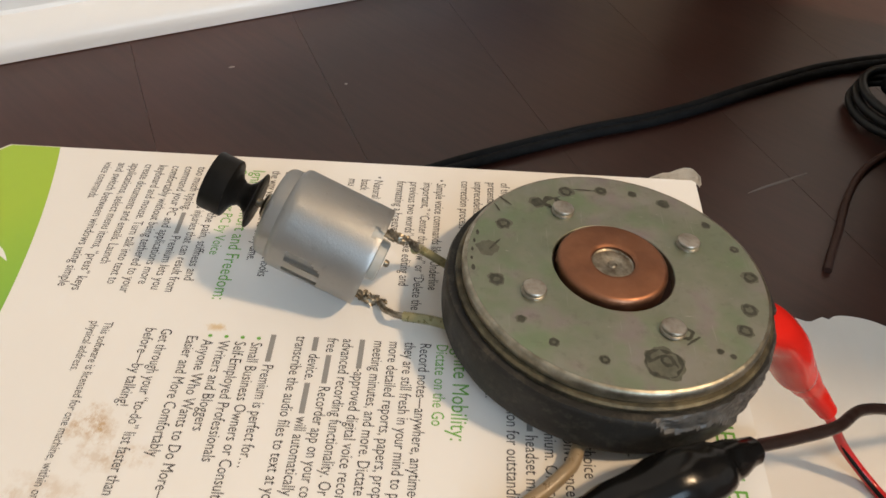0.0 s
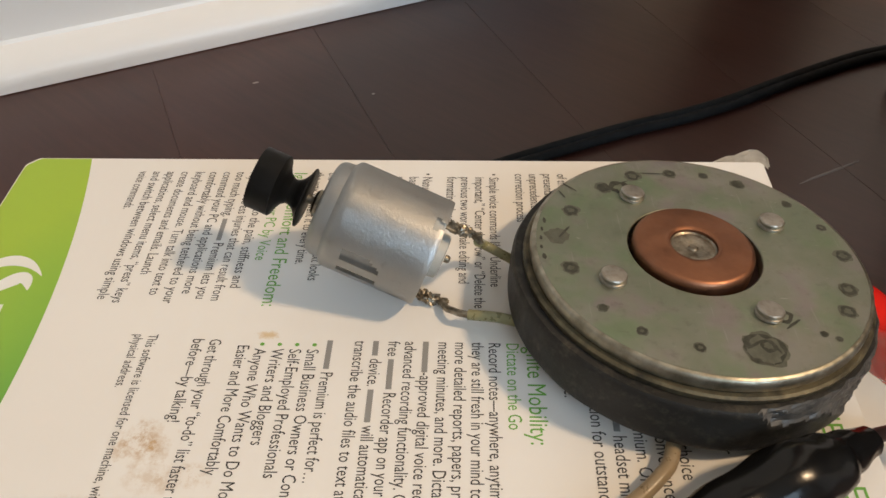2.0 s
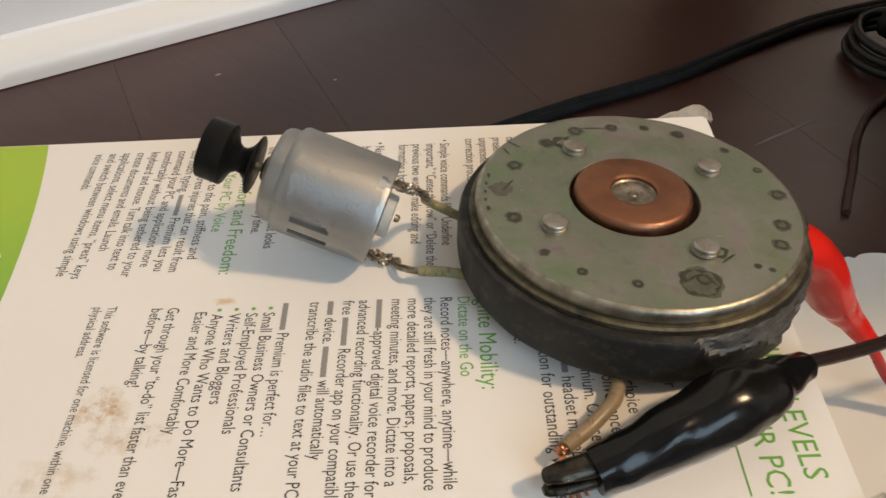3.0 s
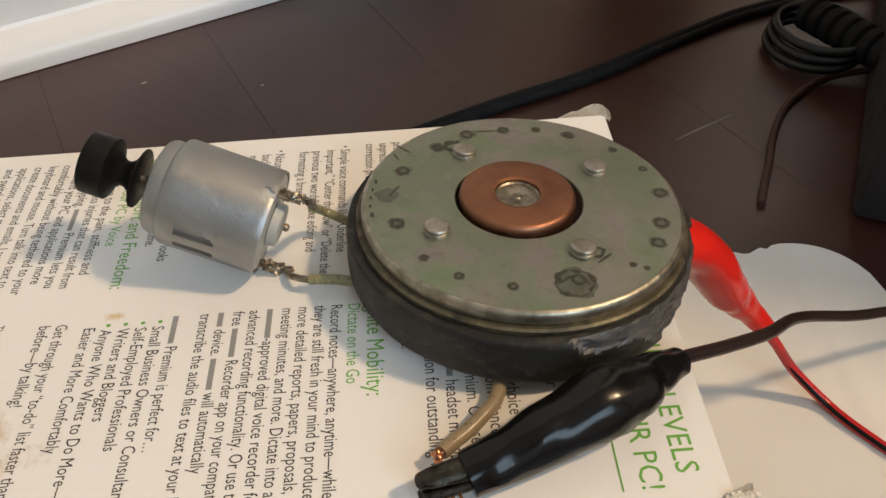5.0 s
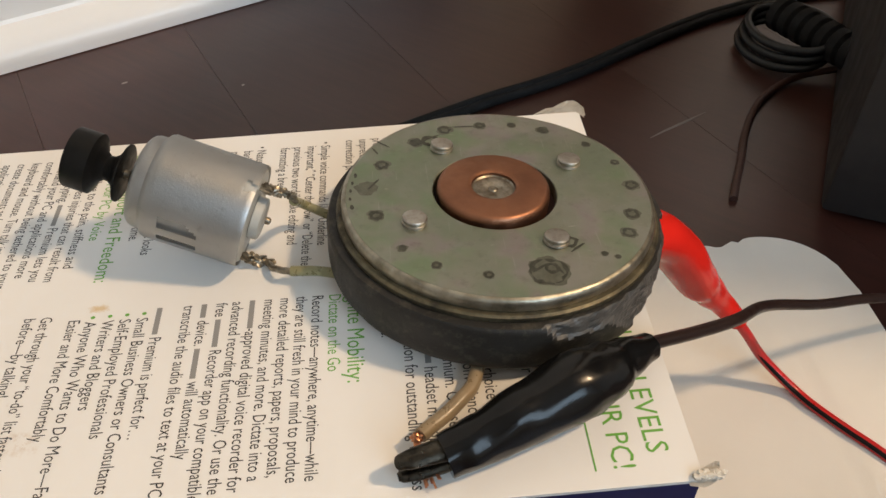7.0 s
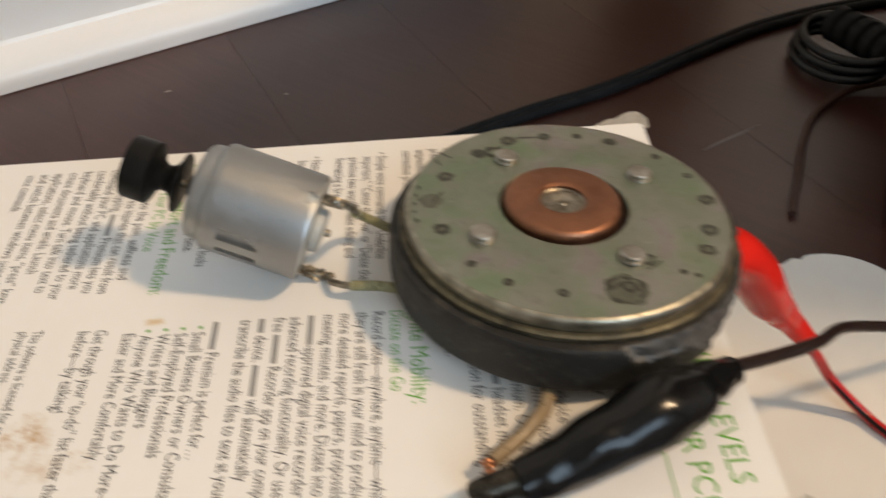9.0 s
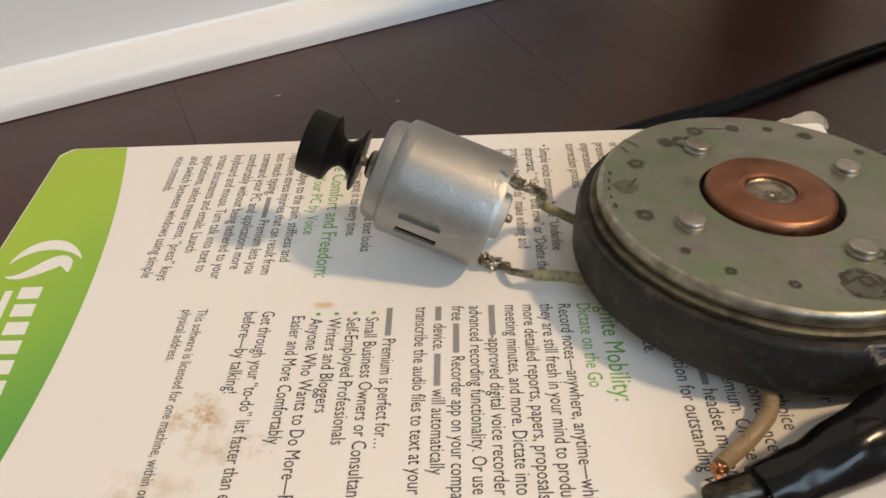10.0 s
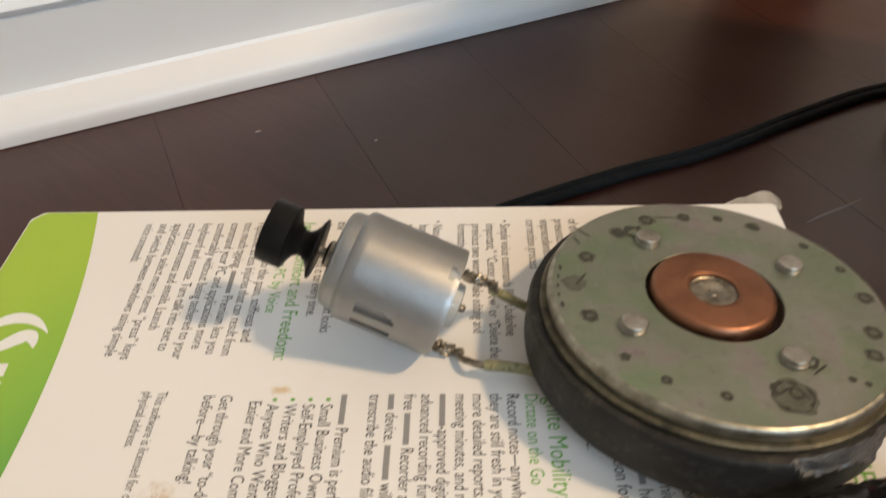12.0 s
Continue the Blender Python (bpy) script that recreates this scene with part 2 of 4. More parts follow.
def block(x0, x1, y0, y1, z0, z1, bevel=0.0, bm=None):
    bm = bm or bmesh.new()
    made = bmesh.ops.create_cube(bm, size=1, matrix=Matrix.LocRotScale(((x0 + x1) / 2, (y0 + y1) / 2, (z0 + z1) / 2), None, (x1 - x0, y1 - y0, z1 - z0)))
    if bevel:
        edges = list({e for v in made["verts"] for e in v.link_edges})
        bmesh.ops.bevel(bm, geom=edges, offset=bevel, segments=2, affect="EDGES", profile=0.6)
    return bm


def lathe(profile, segments=64, bm=None, m=None, closed=False):
    """Turns (radius, height) pairs round z."""
    bm = bm or bmesh.new()
    rings = []
    for r, z in profile:
        ring = [bm.verts.new((r * math.cos(a), r * math.sin(a), z)) for a in (2 * math.pi * k / segments for k in range(segments))] if r > 1e-7 else [bm.verts.new((0, 0, z))]
        rings.append(ring)
    pairs = list(zip(rings, rings[1:])) + ([(rings[-1], rings[0])] if closed else [])
    for a, b in pairs:
        for k in range(segments):
            k2 = (k + 1) % segments
            if len(a) == 1 and len(b) == 1:
                continue
            if len(a) == 1:
                bm.faces.new((a[0], b[k], b[k2]))
            elif len(b) == 1:
                bm.faces.new((a[k], a[k2], b[0]))
            else:
                bm.faces.new((a[k], a[k2], b[k2], b[k]))
    if m is not None:
        bmesh.ops.transform(bm, matrix=m, verts=bm.verts[:])
    return bm


def spline(points, steps=8):
    """A smooth line through the points (Catmull-Rom)."""
    p = [Vector(q) for q in points]
    p = [2 * p[0] - p[1], *p, 2 * p[-1] - p[-2]]
    out = []
    for a, b, c, d in zip(p, p[1:], p[2:], p[3:]):
        for k in range(steps):
            t = k / steps
            out.append(0.5 * (2 * b + (c - a) * t + (2 * a - 5 * b + 4 * c - d) * t * t + (3 * b - a - 3 * c + d) * t ** 3))
    return [*out, p[-2]]


def loft(centres, sizes, segments=20, bm=None, up=(0, 0, 1), shape=None):
    """A closed skin of rings along a line; sizes are (half width, half height)."""
    bm = bm or bmesh.new()
    rings = []
    n = len(centres)
    for i, c in enumerate(centres):
        way = (centres[min(i + 1, n - 1)] - centres[max(i - 1, 0)]).normalized()
        side = way.cross(Vector(up)).normalized()
        top = side.cross(way).normalized()
        w, h = sizes[i]
        ring = []
        for k in range(segments):
            a = 2 * math.pi * k / segments
            f = shape(a, i) if shape else 1.0
            ring.append(bm.verts.new(c + side * (w * f * math.cos(a)) + top * (h * f * math.sin(a))))
        rings.append(ring)
    for a, b in zip(rings, rings[1:]):
        for k in range(segments):
            bm.faces.new((a[k], a[(k + 1) % segments], b[(k + 1) % segments], b[k]))
    bm.faces.new(rings[0])
    bm.faces.new(rings[-1][::-1])
    return bm


def tube(points, radius, segments=12, steps=8, bm=None, up=(0, 0, 1), wobble=0.0):
    line = spline(points, steps)
    if wobble:
        line = [c + wobble * noise.noise_vector(c * 220) for c in line]
    return loft(line, [(radius, radius)] * len(line), segments, bm, up)


def lump(centre, size, seed, m=None, bm=None, rough=0.35, level=2):
    """A small uneven blob, such as a bead of solder."""
    bm = bm or bmesh.new()
    made = bmesh.ops.create_icosphere(bm, subdivisions=level, radius=1)
    for v in made["verts"]:
        d = 1 + rough * noise.noise(v.co * 1.7 + Vector((seed, seed * 2.3, 0)))
        v.co = Vector(centre) + Vector((v.co.x * size[0] * d, v.co.y * size[1] * d, v.co.z * size[2] * d))
    return bm


# ---- setting: floor, wall, baseboard, ceiling, added window ----
floor = part("floor", block(-1.7, 1.7, -2.4, WALL + 0.15, -0.05, -0.003), GAP)
floor.matrix_world = ROOM
tagged(floor, "dark stained hardwood floor with satin varnish", "floor", kind="structure")
PLANK = 0.083
FIRST = -0.0205


def plank_mesh(length):
    bm = block(0.00006, PLANK - 0.00006, 0, length, -0.0028, 0.0, 0.0001)
    data = bpy.data.meshes.new("plank")
    bm.to_mesh(data)
    bm.free()
    data.materials.append(FLOOR)
    return data


PLANKS = {n: plank_mesh(n) for n in (1.1, 0.75, 0.9, 0.5)}
rng = random.Random(3)
for k in range(-20, 21):
    v, i = WALL + 0.02, 0
    while v > -2.2:
        n = rng.choice((1.1, 0.75, 0.9))
        n = 1.1 if i == 0 else n
        n = 0.5 if v - n < -2.4 and v - 0.5 >= -2.4 else n
        if v - n < -2.42:
            break
        ob = new("plank", PLANKS[n])
        ob.parent = floor
        ob.matrix_local = Matrix.Translation((FIRST + PLANK * k, v - n + 0.0006, 0))
        v -= n
        i += 1

bm = block(-1.7, 0.415, WALL + 0.026, WALL + 0.13, 0, 2.4)
block(0.415, 1.15, WALL + 0.026, WALL + 0.13, 2.05, 2.4, bm=bm)
block(1.15, 1.7, WALL + 0.026, WALL + 0.13, 0, 2.4, bm=bm)
wall = part("wall_north", bm, WALLP, smooth=False)
wall.matrix_world = ROOM
tagged(wall, "white painted wall above the baseboard", "wall", kind="structure")


def profile_strip(name, outline, u0, u1, material, label):
    """A moulding: an outline of (depth from the wall line, height) drawn along the wall."""
    bm = bmesh.new()
    ends = [[bm.verts.new((u, WALL + d, z)) for d, z in outline] for u in (u0, u1)]
    n = len(outline)
    for k in range(n):
        bm.faces.new((ends[0][k], ends[0][(k + 1) % n], ends[1][(k + 1) % n], ends[1][k]))
    bm.faces.new(ends[0])
    bm.faces.new(ends[1][::-1])
    ob = part(name, bm, material)
    ob.matrix_world = ROOM
    return tagged(ob, label, "baseboard", kind="structure")


shoe = [(0.0, 0.0005)] + [(0.018 - 0.018 * math.cos(a) * 1.0, 0.004 + 0.0125 * math.sin(a)) for a in (radians(9 * k) for k in range(9))] + [(0.0157, 0.0168), (0.0164, 0.0185), (0.0180, 0.0205), (0.0180, 0.0005)]
D0 = 0.345
profile_strip("baseboard_shoe", shoe, -1.7, D0, TRIM, "white rounded shoe moulding along the floor")
board = [(0.0125, 0.001), (0.0125, 0.0545), (0.0110, 0.0560), (0.0100, 0.0580), (0.0110, 0.0605), (0.0145, 0.0660), (0.0160, 0.0740), (0.018, 0.0780), (0.024, 0.0780), (0.024, 0.001)]
profile_strip("baseboard", [(d + 0.004, z) for d, z in board], -1.7, D0, TRIM, "white painted wooden baseboard with a moulded top")

# Door added out of view; its casing gives the brown bands reflected in the floor.
door = thing("unseen_door_1", ROOM, "unseen white panelled door in a dark brown casing, added for its floor reflection", "door", kind="structure")
for a, b in ((D0 + 0.0005, D0 + 0.075), (1.146, 1.22)):
    bm = block(a, a + 0.036, WALL - 0.004, WALL + 0.0258, 0.0005, 2.12, 0.002)
    block(b - 0.022, b, WALL - 0.002, WALL + 0.0258, 0.0005, 2.12, 0.002, bm=bm)
    block(a + 0.0355, b - 0.0215, WALL + 0.004, WALL + 0.0258, 0.0005, 2.12, 0.001, bm=bm)
    block(a + 0.012, a + 0.030, WALL - 0.010, WALL - 0.0035, 0.0005, 2.10, 0.002, bm=bm)
    part("casing", bm, DARKWOOD, door)
part("casing", block(D0 + 0.076, 1.1455, WALL - 0.004, WALL + 0.0258, 2.045, 2.12, 0.002), DARKWOOD, door)
bm = block(0.417, 1.148, WALL + 0.045, WALL + 0.085, 0.006, 2.045)
for z0, z1 in ((0.12, 0.85), (0.98, 1.92)):
    for a, b in ((0.46, 0.72), (0.80, 1.06)):
        block(a, b, WALL + 0.037, WALL + 0.046, z0, z1, 0.006, bm=bm)
part("leaf", bm, TRIM, door, "white painted leaf of the added door, light in the floor reflection", smooth=False)

for name, box_ in (("wall_east", (1.7, 1.8, -2.5, WALL + 0.13)), ("wall_west", (-1.8, -1.7, -2.5, WALL + 0.13))):
    ob = part(name, block(*box_, 0, 2.4), WALLP, smooth=False)
    ob.matrix_world = ROOM
    tagged(ob, "plain white painted wall", "wall", kind="structure")
# The window on this side is invented to match the cool fill.
W0, W1 = -0.40, 0.90
bm = block(-1.7, W0, -2.5, -2.4, 0, 2.4)
block(W1, 1.7, -2.5, -2.4, 0, 2.4, bm=bm)
block(W0, W1, -2.5, -2.4, 0, 0.85, bm=bm)
block(W0, W1, -2.5, -2.4, 2.15, 2.4, bm=bm)
ob = part("wall_south", bm, WALLP, smooth=False)
ob.matrix_world = ROOM
tagged(ob, "plain white wall, out of view, with an opening for the added window", "wall", kind="structure")
window = thing("added_window_1", ROOM, "white framed window, out of view, added behind the cool fill light", "window", kind="structure")
bm = block(W0, W0 + 0.05, -2.46, -2.42, 0.85, 2.15)
block(W1 - 0.05, W1, -2.46, -2.42, 0.85, 2.15, bm=bm)
block(W0 + 0.05, W1 - 0.05, -2.46, -2.42, 0.85, 0.90, bm=bm)
block(W0 + 0.05, W1 - 0.05, -2.46, -2.42, 2.10, 2.15, bm=bm)
part("window_frame", bm, TRIM, window, smooth=False)
pane = part("pane", block(W0 + 0.05, W1 - 0.05, -2.442, -2.438, 0.90, 2.10), GLASS, window, smooth=False)
pane.visible_shadow = False
ob = part("ceiling", block(-1.8, 1.8, -2.5, WALL + 0.13, 2.4, 2.5), WALLP, smooth=False)
ob.matrix_world = ROOM
tagged(ob, "plain white ceiling", "ceiling", kind="structure")

# ---- the software box ----
TOP = 0.075
BX0, BX1, BY0, BY1 = -0.100, 0.100, -0.0408, 0.075
carton = thing("software_box", pose(0, 0, 0), "white printed cardboard software box, opened at one end, stained", "box")


def top_sheet():
    """The printed panel: a thin sheet, rounded and scuffed at two corners."""
    bm = bmesh.new()
    outline = [(BX1, BY0 + 0.001), (BX1, BY1 - 0.001), (BX1 - 0.001, BY1), (BX0 + 0.0030, BY1), (BX0 + 0.0024, BY1 - 0.0004), (BX0 + 0.0003, BY1 - 0.0026), (BX0, BY1 - 0.0034), (BX0, BY0 + 0.002), (BX0 + 0.002, BY0), (BX1 - 0.001, BY0)]
    low = [bm.verts.new((x, y, TOP - 0.0009)) for x, y in outline]
    bm.faces.new(low)
    made = bmesh.ops.extrude_face_region(bm, geom=bm.faces[:])
    bmesh.ops.translate(bm, vec=(0, 0, 0.0009), verts=[v for v in made["geom"] if isinstance(v, bmesh.types.BMVert)])
    return bm


part("printed_panel", top_sheet(), PAPER, carton, "white coated panel with brown stains", smooth=False)
part("bottom_panel", block(BX0, BX1, BY0, BY1, 0.0005, 0.0014), CARD, carton, smooth=False)
part("side_panel", block(BX0 + 0.0003, BX1 - 0.0005, BY1 - 0.0011, BY1 - 0.0002, 0.0015, TOP - 0.001), NAVY, carton, "navy blue printed side", smooth=False)
part("side_panel", block(BX0 + 0.0003, BX1 - 0.0005, BY0 + 0.0002, BY0 + 0.0011, 0.0015, TOP - 0.001), NAVY, carton, "navy blue printed side", smooth=False)
part("end_panel", block(BX0 + 0.0002, BX0 + 0.0011, BY0 + 0.0012, BY1 - 0.0012, 0.0015, TOP - 0.001), GREEN, carton, "green printed closed end", smooth=False)


def lid():
    """The end flap, folded down on the floor, with its tuck tongue creased upward a little."""
    bm = bmesh.new()
    cols = 44
    rows = 40
    y0, y1 = BY0 - 0.004, 0.0850

    def limits(x):
        if x < 0.1585:
            e = max(0.0, (x - 0.146) / 0.0125)
            cut = 0.0008 + 0.0035 * e ** 3
            if x < 0.112:
                cut += 0.004 * (1 - (x - 0.1) / 0.012)
        elif x < 0.167:
            cut = 0.0012 + 0.002 * abs(x - 0.163) / 0.004
        else:
            e = (x - 0.167) / 0.0285
            cut = 0.0008 + 0.030 * (1 - math.sqrt(max(0.0, 1 - e ** 2.6)))
        return y0 + cut, y1 - cut

    grid = []
    for i in range(cols + 1):
        x = 0.1002 + (0.1955 - 0.1002) * (i / cols) ** 0.92
        a, b = limits(x)
        line = []
        for j in range(rows + 1):
            y = a + (b - a) * j / rows
            s = (x - 0.1) / 0.07
            z = 0.0015 + 0.006 * min(s, 1) ** 1.5 + max(0, (x - 0.166)) * 0.06 + 0.0012 * noise.noise(Vector((x * 30, y * 22, 0.3)))
            z -= 0.0005 * math.exp(-((x - 0.1665) / 0.0008) ** 2)
            line.append(bm.verts.new((x, y, max(z, 0.0008))))
        grid.append(line)
    for p, q in zip(grid, grid[1:]):
        for j in range(rows):
            bm.faces.new((p[j], q[j], q[j + 1], p[j + 1]))
    made = bmesh.ops.extrude_face_region(bm, geom=bm.faces[:])
    bmesh.ops.translate(bm, vec=(0, 0, 0.0006), verts=[v for v in made["geom"] if isinstance(v, bmesh.types.BMVert)])
    return bm


part("end_flap", lid(), CARD, carton, "plain white unprinted end flap with a rounded tuck tongue")


def torn_bit(points, seed, lean, tall):
    """A frayed, delaminated scrap of card that curls up where a fold was torn."""
    bm = bmesh.new()
    rows = []
    for k, (x, y, w) in enumerate(points):
        line = []
        for j in range(9):
            s = j / 8
            q = 0.0007 * noise.noise_vector(Vector((k * 1.1, j * 0.8, seed + 5))) * (0.3 + s)
            rise = w * (s - 0.12 * tall * s * s)
            line.append(bm.verts.new((x + lean[0] * rise + q.x, y + lean[1] * rise + q.y, TOP - 0.0008 + tall * rise + 0.6 * q.z)))
        rows.append(line)
    for a, b in zip(rows, rows[1:]):
        for j in range(8):
            bm.faces.new((a[j], b[j], b[j + 1], a[j + 1]))
    bmesh.ops.solidify(bm, geom=bm.faces[:], thickness=0.0007)
    return bm


CURL = [(0.0868, 0.0750, 0.0010), (0.0885, 0.0751, 0.0017), (0.0905, 0.0753, 0.0025), (0.0925, 0.0754, 0.0031), (0.0945, 0.0755, 0.0036), (0.0962, 0.0755, 0.0047), (0.0980, 0.0754, 0.0051), (0.0996, 0.0751, 0.0045), (0.1008, 0.0740, 0.0034), (0.1012, 0.0728, 0.0020)]
part("torn_corner", torn_bit(CURL, 1.0, (0.25, 0.85), 0.34), TORN, carton, "frayed off-white torn card corner curling up")
part("torn_corner", torn_bit([(0.0972, -0.0412, 0.0016), (0.0984, -0.0416, 0.0034), (0.0998, -0.0418, 0.0046), (0.1010, -0.0416, 0.0050), (0.1022, -0.0410, 0.0042), (0.1030, -0.0402, 0.0022)], 4.0, (0.3, 0.75), 0.45), TORN, carton, "frayed off-white torn card corner")
bm = bmesh.new()
for k in range(9):
    c = Vector((0.0990 + 0.0005 * k, -0.0402 + 0.0014 * noise.noise(Vector((k, 2, 7))), TOP + 0.0006 + 0.0010 * noise.noise(Vector((k, 5, 1)))))
    lump(c, (0.0011, 0.0009, 0.0008), k * 1.9, bm=bm, rough=0.9, level=2)
part("crumpled_fibre", bm, TORN, carton, "crumpled white paper fibres at the torn corner")

# ---- the print on the box ----
PRINT = TOP + 0.00006


def flat_shape(outline, z=PRINT, thick=0.00004):
    bm = bmesh.new()
    bm.faces.new([bm.verts.new((x, y, z)) for x, y in outline])
    made = bmesh.ops.extrude_face_region(bm, geom=bm.faces[:])
    bmesh.ops.translate(bm, vec=(0, 0, thick), verts=[v for v in made["geom"] if isinstance(v, bmesh.types.BMVert)])
    bmesh.ops.triangulate(bm, faces=[f for f in bm.faces if len(f.verts) > 4])
    return bm


def arc_edge(y):
    return -0.0736 - 0.0084 * ((y - 0.004) / 0.069) ** 2


band = [(arc_edge(y), y) for y in (BY1 - 0.0003 - (BY1 - BY0 - 0.0006) * k / 36 for k in range(37))]
part("green_band", flat_shape([(BX0 + 0.0038, BY1 - 0.0003), *band, (BX0 + 0.002, BY0 + 0.0003), (BX0 + 0.0003, BY0 + 0.002), (BX0 + 0.0003, BY1 - 0.0042), (BX0 + 0.0008, BY1 - 0.0030), (BX0 + 0.0028, BY1 - 0.0009)]), GREEN, carton, "glossy green printed band with a curved edge", smooth=False)


def swoosh(p, a, b, q, fat, lean=1.0):
    """A curved stroke from p to q, bent by a and b, pointed at both ends."""
    p, a, b, q = (Vector(v) for v in (p, a, b, q))
    outer, inner = [], []
    for k in range(25):
        s = k / 24
        c = (1 - s) ** 3 * p + 3 * s * (1 - s) ** 2 * a + 3 * s * s * (1 - s) * b + s ** 3 * q
        d = ((1 - s) ** 2 * (a - p) + 2 * s * (1 - s) * (b - a) + s * s * (q - b)).normalized()
        w = 0.5 * fat * math.sin(math.pi * (0.02 + 0.96 * s ** lean))
        outer.append((c.x - w * d.y, c.y + w * d.x))
        inner.append((c.x + w * d.y, c.y - w * d.x))
    return outer + inner[::-1]


LOGO = PRINT + 0.00008
part("printed_emblem", flat_shape(swoosh((-0.0953, 0.0294), (-0.0925, 0.0366), (-0.0850, 0.0378), (-0.0792, 0.0306), 0.0034), LOGO), WHITE_INK, carton, smooth=False)
part("printed_emblem", flat_shape(swoosh((-0.0808, 0.0260), (-0.0836, 0.0360), (-0.0880, 0.0228), (-0.0945, 0.0250), 0.0040, 0.75), LOGO), WHITE_INK, carton, smooth=False)
for k in range(6):
    y = 0.0215 - 0.0052 * k
    x = -0.0893 + 0.0006 * k
    part("printed_bar", flat_shape([(x, y), (x + 0.0048, y), (x + 0.0051, y - 0.0036), (x + 0.0003, y - 0.0036)], LOGO), WHITE_INK, carton, smooth=False)
part("printed_bar", flat_shape([(-0.0925, 0.0205), (-0.0908, 0.0205), (-0.0885, -0.0060), (-0.0902, -0.0060)], LOGO), WHITE_INK, carton, smooth=False)


def letters(text, size):
    """A flat mesh of the words, and its width."""
    curve = bpy.data.curves.new("words", "FONT")
    curve.body, curve.size, curve.resolution_u = text, size, 2
    ob = new("words", curve)
    deps = bpy.context.evaluated_depsgraph_get()
    mesh = bpy.data.meshes.new_from_object(ob.evaluated_get(deps))
    bpy.data.objects.remove(ob)
    width = max((v.co.x for v in mesh.vertices), default=0.0)
    return mesh, width


def text_line(text, x, y, size, squeeze, ink, end=None):
    """One printed line that reads towards -y. A run of # stands for a plain bar."""
    bm = bmesh.new()
    at = 0.0
    pieces = []
    run = ""
    for ch in text:
        if (ch == "#") != (run[:1] == "#") and run:
            pieces.append(run)
            run = ""
        run += ch
    pieces.append(run)
    for p in pieces:
        if p[0] == "#":
            w = 0.50 * size * len(p)
            made = len(bm.faces)
            block(at, at + w, 0.08 * size, 0.40 * size, 0, 0.00002, bm=bm)
            bm.faces.ensure_lookup_table()
            for f in bm.faces[made:]:
                f.material_index = 1
            at += w
        else:
            lead = len(p) - len(p.lstrip(" "))
            tail = len(p) - len(p.rstrip(" "))
            mesh, w = letters(p.strip(" "), size)
            mesh.transform(Matrix.Translation((at + lead * 0.30 * size, 0, 0)))
            bm.from_mesh(mesh)
            bpy.data.meshes.remove(mesh)
            at += w + (lead + tail) * 0.30 * size + 0.03 * size
    if end is not None:
        squeeze = (y - end) / at
    m = Matrix(((0, 1, 0, x), (-1, 0, 0, y), (0, 0, 1, PRINT), (0, 0, 0, 1)))
    bmesh.ops.transform(bm, matrix=m @ Matrix.Diagonal((squeeze, 1, 1, 1)), verts=bm.verts[:])
    data = bpy.data.meshes.new("printed_line")
    bm.to_mesh(data)
    bm.free()
    data.materials.append(ink)
    data.materials.append(BAR_INK)
    ob = new("printed_line", data)
    ob.parent = carton
    return ob


LEFT = 0.0695
RIGHT = 0.0125
for x, text, end in ((-0.0336, "Say goodbye to the pain, stiffness and", 0.0275), (-0.0372, "repetitive stress injuries that can result from", 0.0235), (-0.0408, "too much typing. ###### Premium lets you", 0.024),
                (-0.0444, "command your PC and applications more", 0.0255), (-0.0481, "comfortably without being tethered to your", 0.0225), (-0.0520, "keyboard and mouse. Turn talk into text to", 0.025),
                (-0.0559, "create documents and emails. Launch", 0.0315), (-0.0598, "applications, select menu items, \u201cpress\u201d keys", 0.0225), (-0.0636, "and switch between windows using simple", 0.0235), (-0.0674, "voice commands.", 0.0545)):
    text_line(text, x, LEFT, 0.0037, 0.66, INK, end)
for x, text in ((0.0400, "unprecedented"), (0.0437, "presentations and"), (0.0474, "of the"), (0.0363, "correction process"), (0.0295, "\u2022 Simple voice commands like \u201cUnderline"), (0.0258, "  important,\u201d \u201cCenter that row\u201d or \u201cDelete the"), (0.0221, "  previous two words\u201d make editing and"), (0.0184, "  formatting a breeze"),
                (0.0120, "\u2022 Natural"), (0.0084, "  back"), (0.0048, "  mu"), (0.0044, "                                         reads"), (-0.0022, "                                       on to"), (-0.0059, "                             numbers,"),
                (-0.0096, "                          that"), (-0.0132, "the                       formatted text looks"), (-0.0170, "the way you want it to every time.")):
    text_line(text, x - 0.0027, LEFT, 0.0037, 0.66, INK)
text_line("Ignite Comfort and Freedom:", -0.0252, LEFT, 0.0050, 0.70, GREEN_INK, 0.0220)
text_line("Control Your PC by Voice", -0.0296, LEFT, 0.0040, 0.68, GREEN_INK, 0.0365)
for x, text, end in ((0.0262, "Record notes\u2014anywhere, anytime\u2014while", -0.034), (0.0226, "they are still fresh in your mind to produce", -0.034), (0.0190, "more detailed reports, papers, proposals,", -0.0325), (0.0154, "meeting minutes, and more. Dictate into a", -0.033),
                (0.0118, "######-approved digital voice recorder for", -0.035), (0.0082, "advanced recording functionality. Or use the", -0.035), (0.0046, "free ###### Recorder app on your compatible", -0.036), (0.0010, "### device. ###### will automatically", -0.027), (-0.0027, "transcribe the audio files to text at your PC", -0.0345),
                (-0.0090, "###### Premium is perfect for\u2026", -0.0215), (-0.0280, "  Easier and More Comfortably", -0.0203), (-0.0344, "Get through your \u201cto-do\u201d list faster than ever", -0.0345), (-0.0382, "before\u2014by talking!", -0.0088)):
    text_line(text, x, RIGHT, 0.0038, 0.72, INK, end)
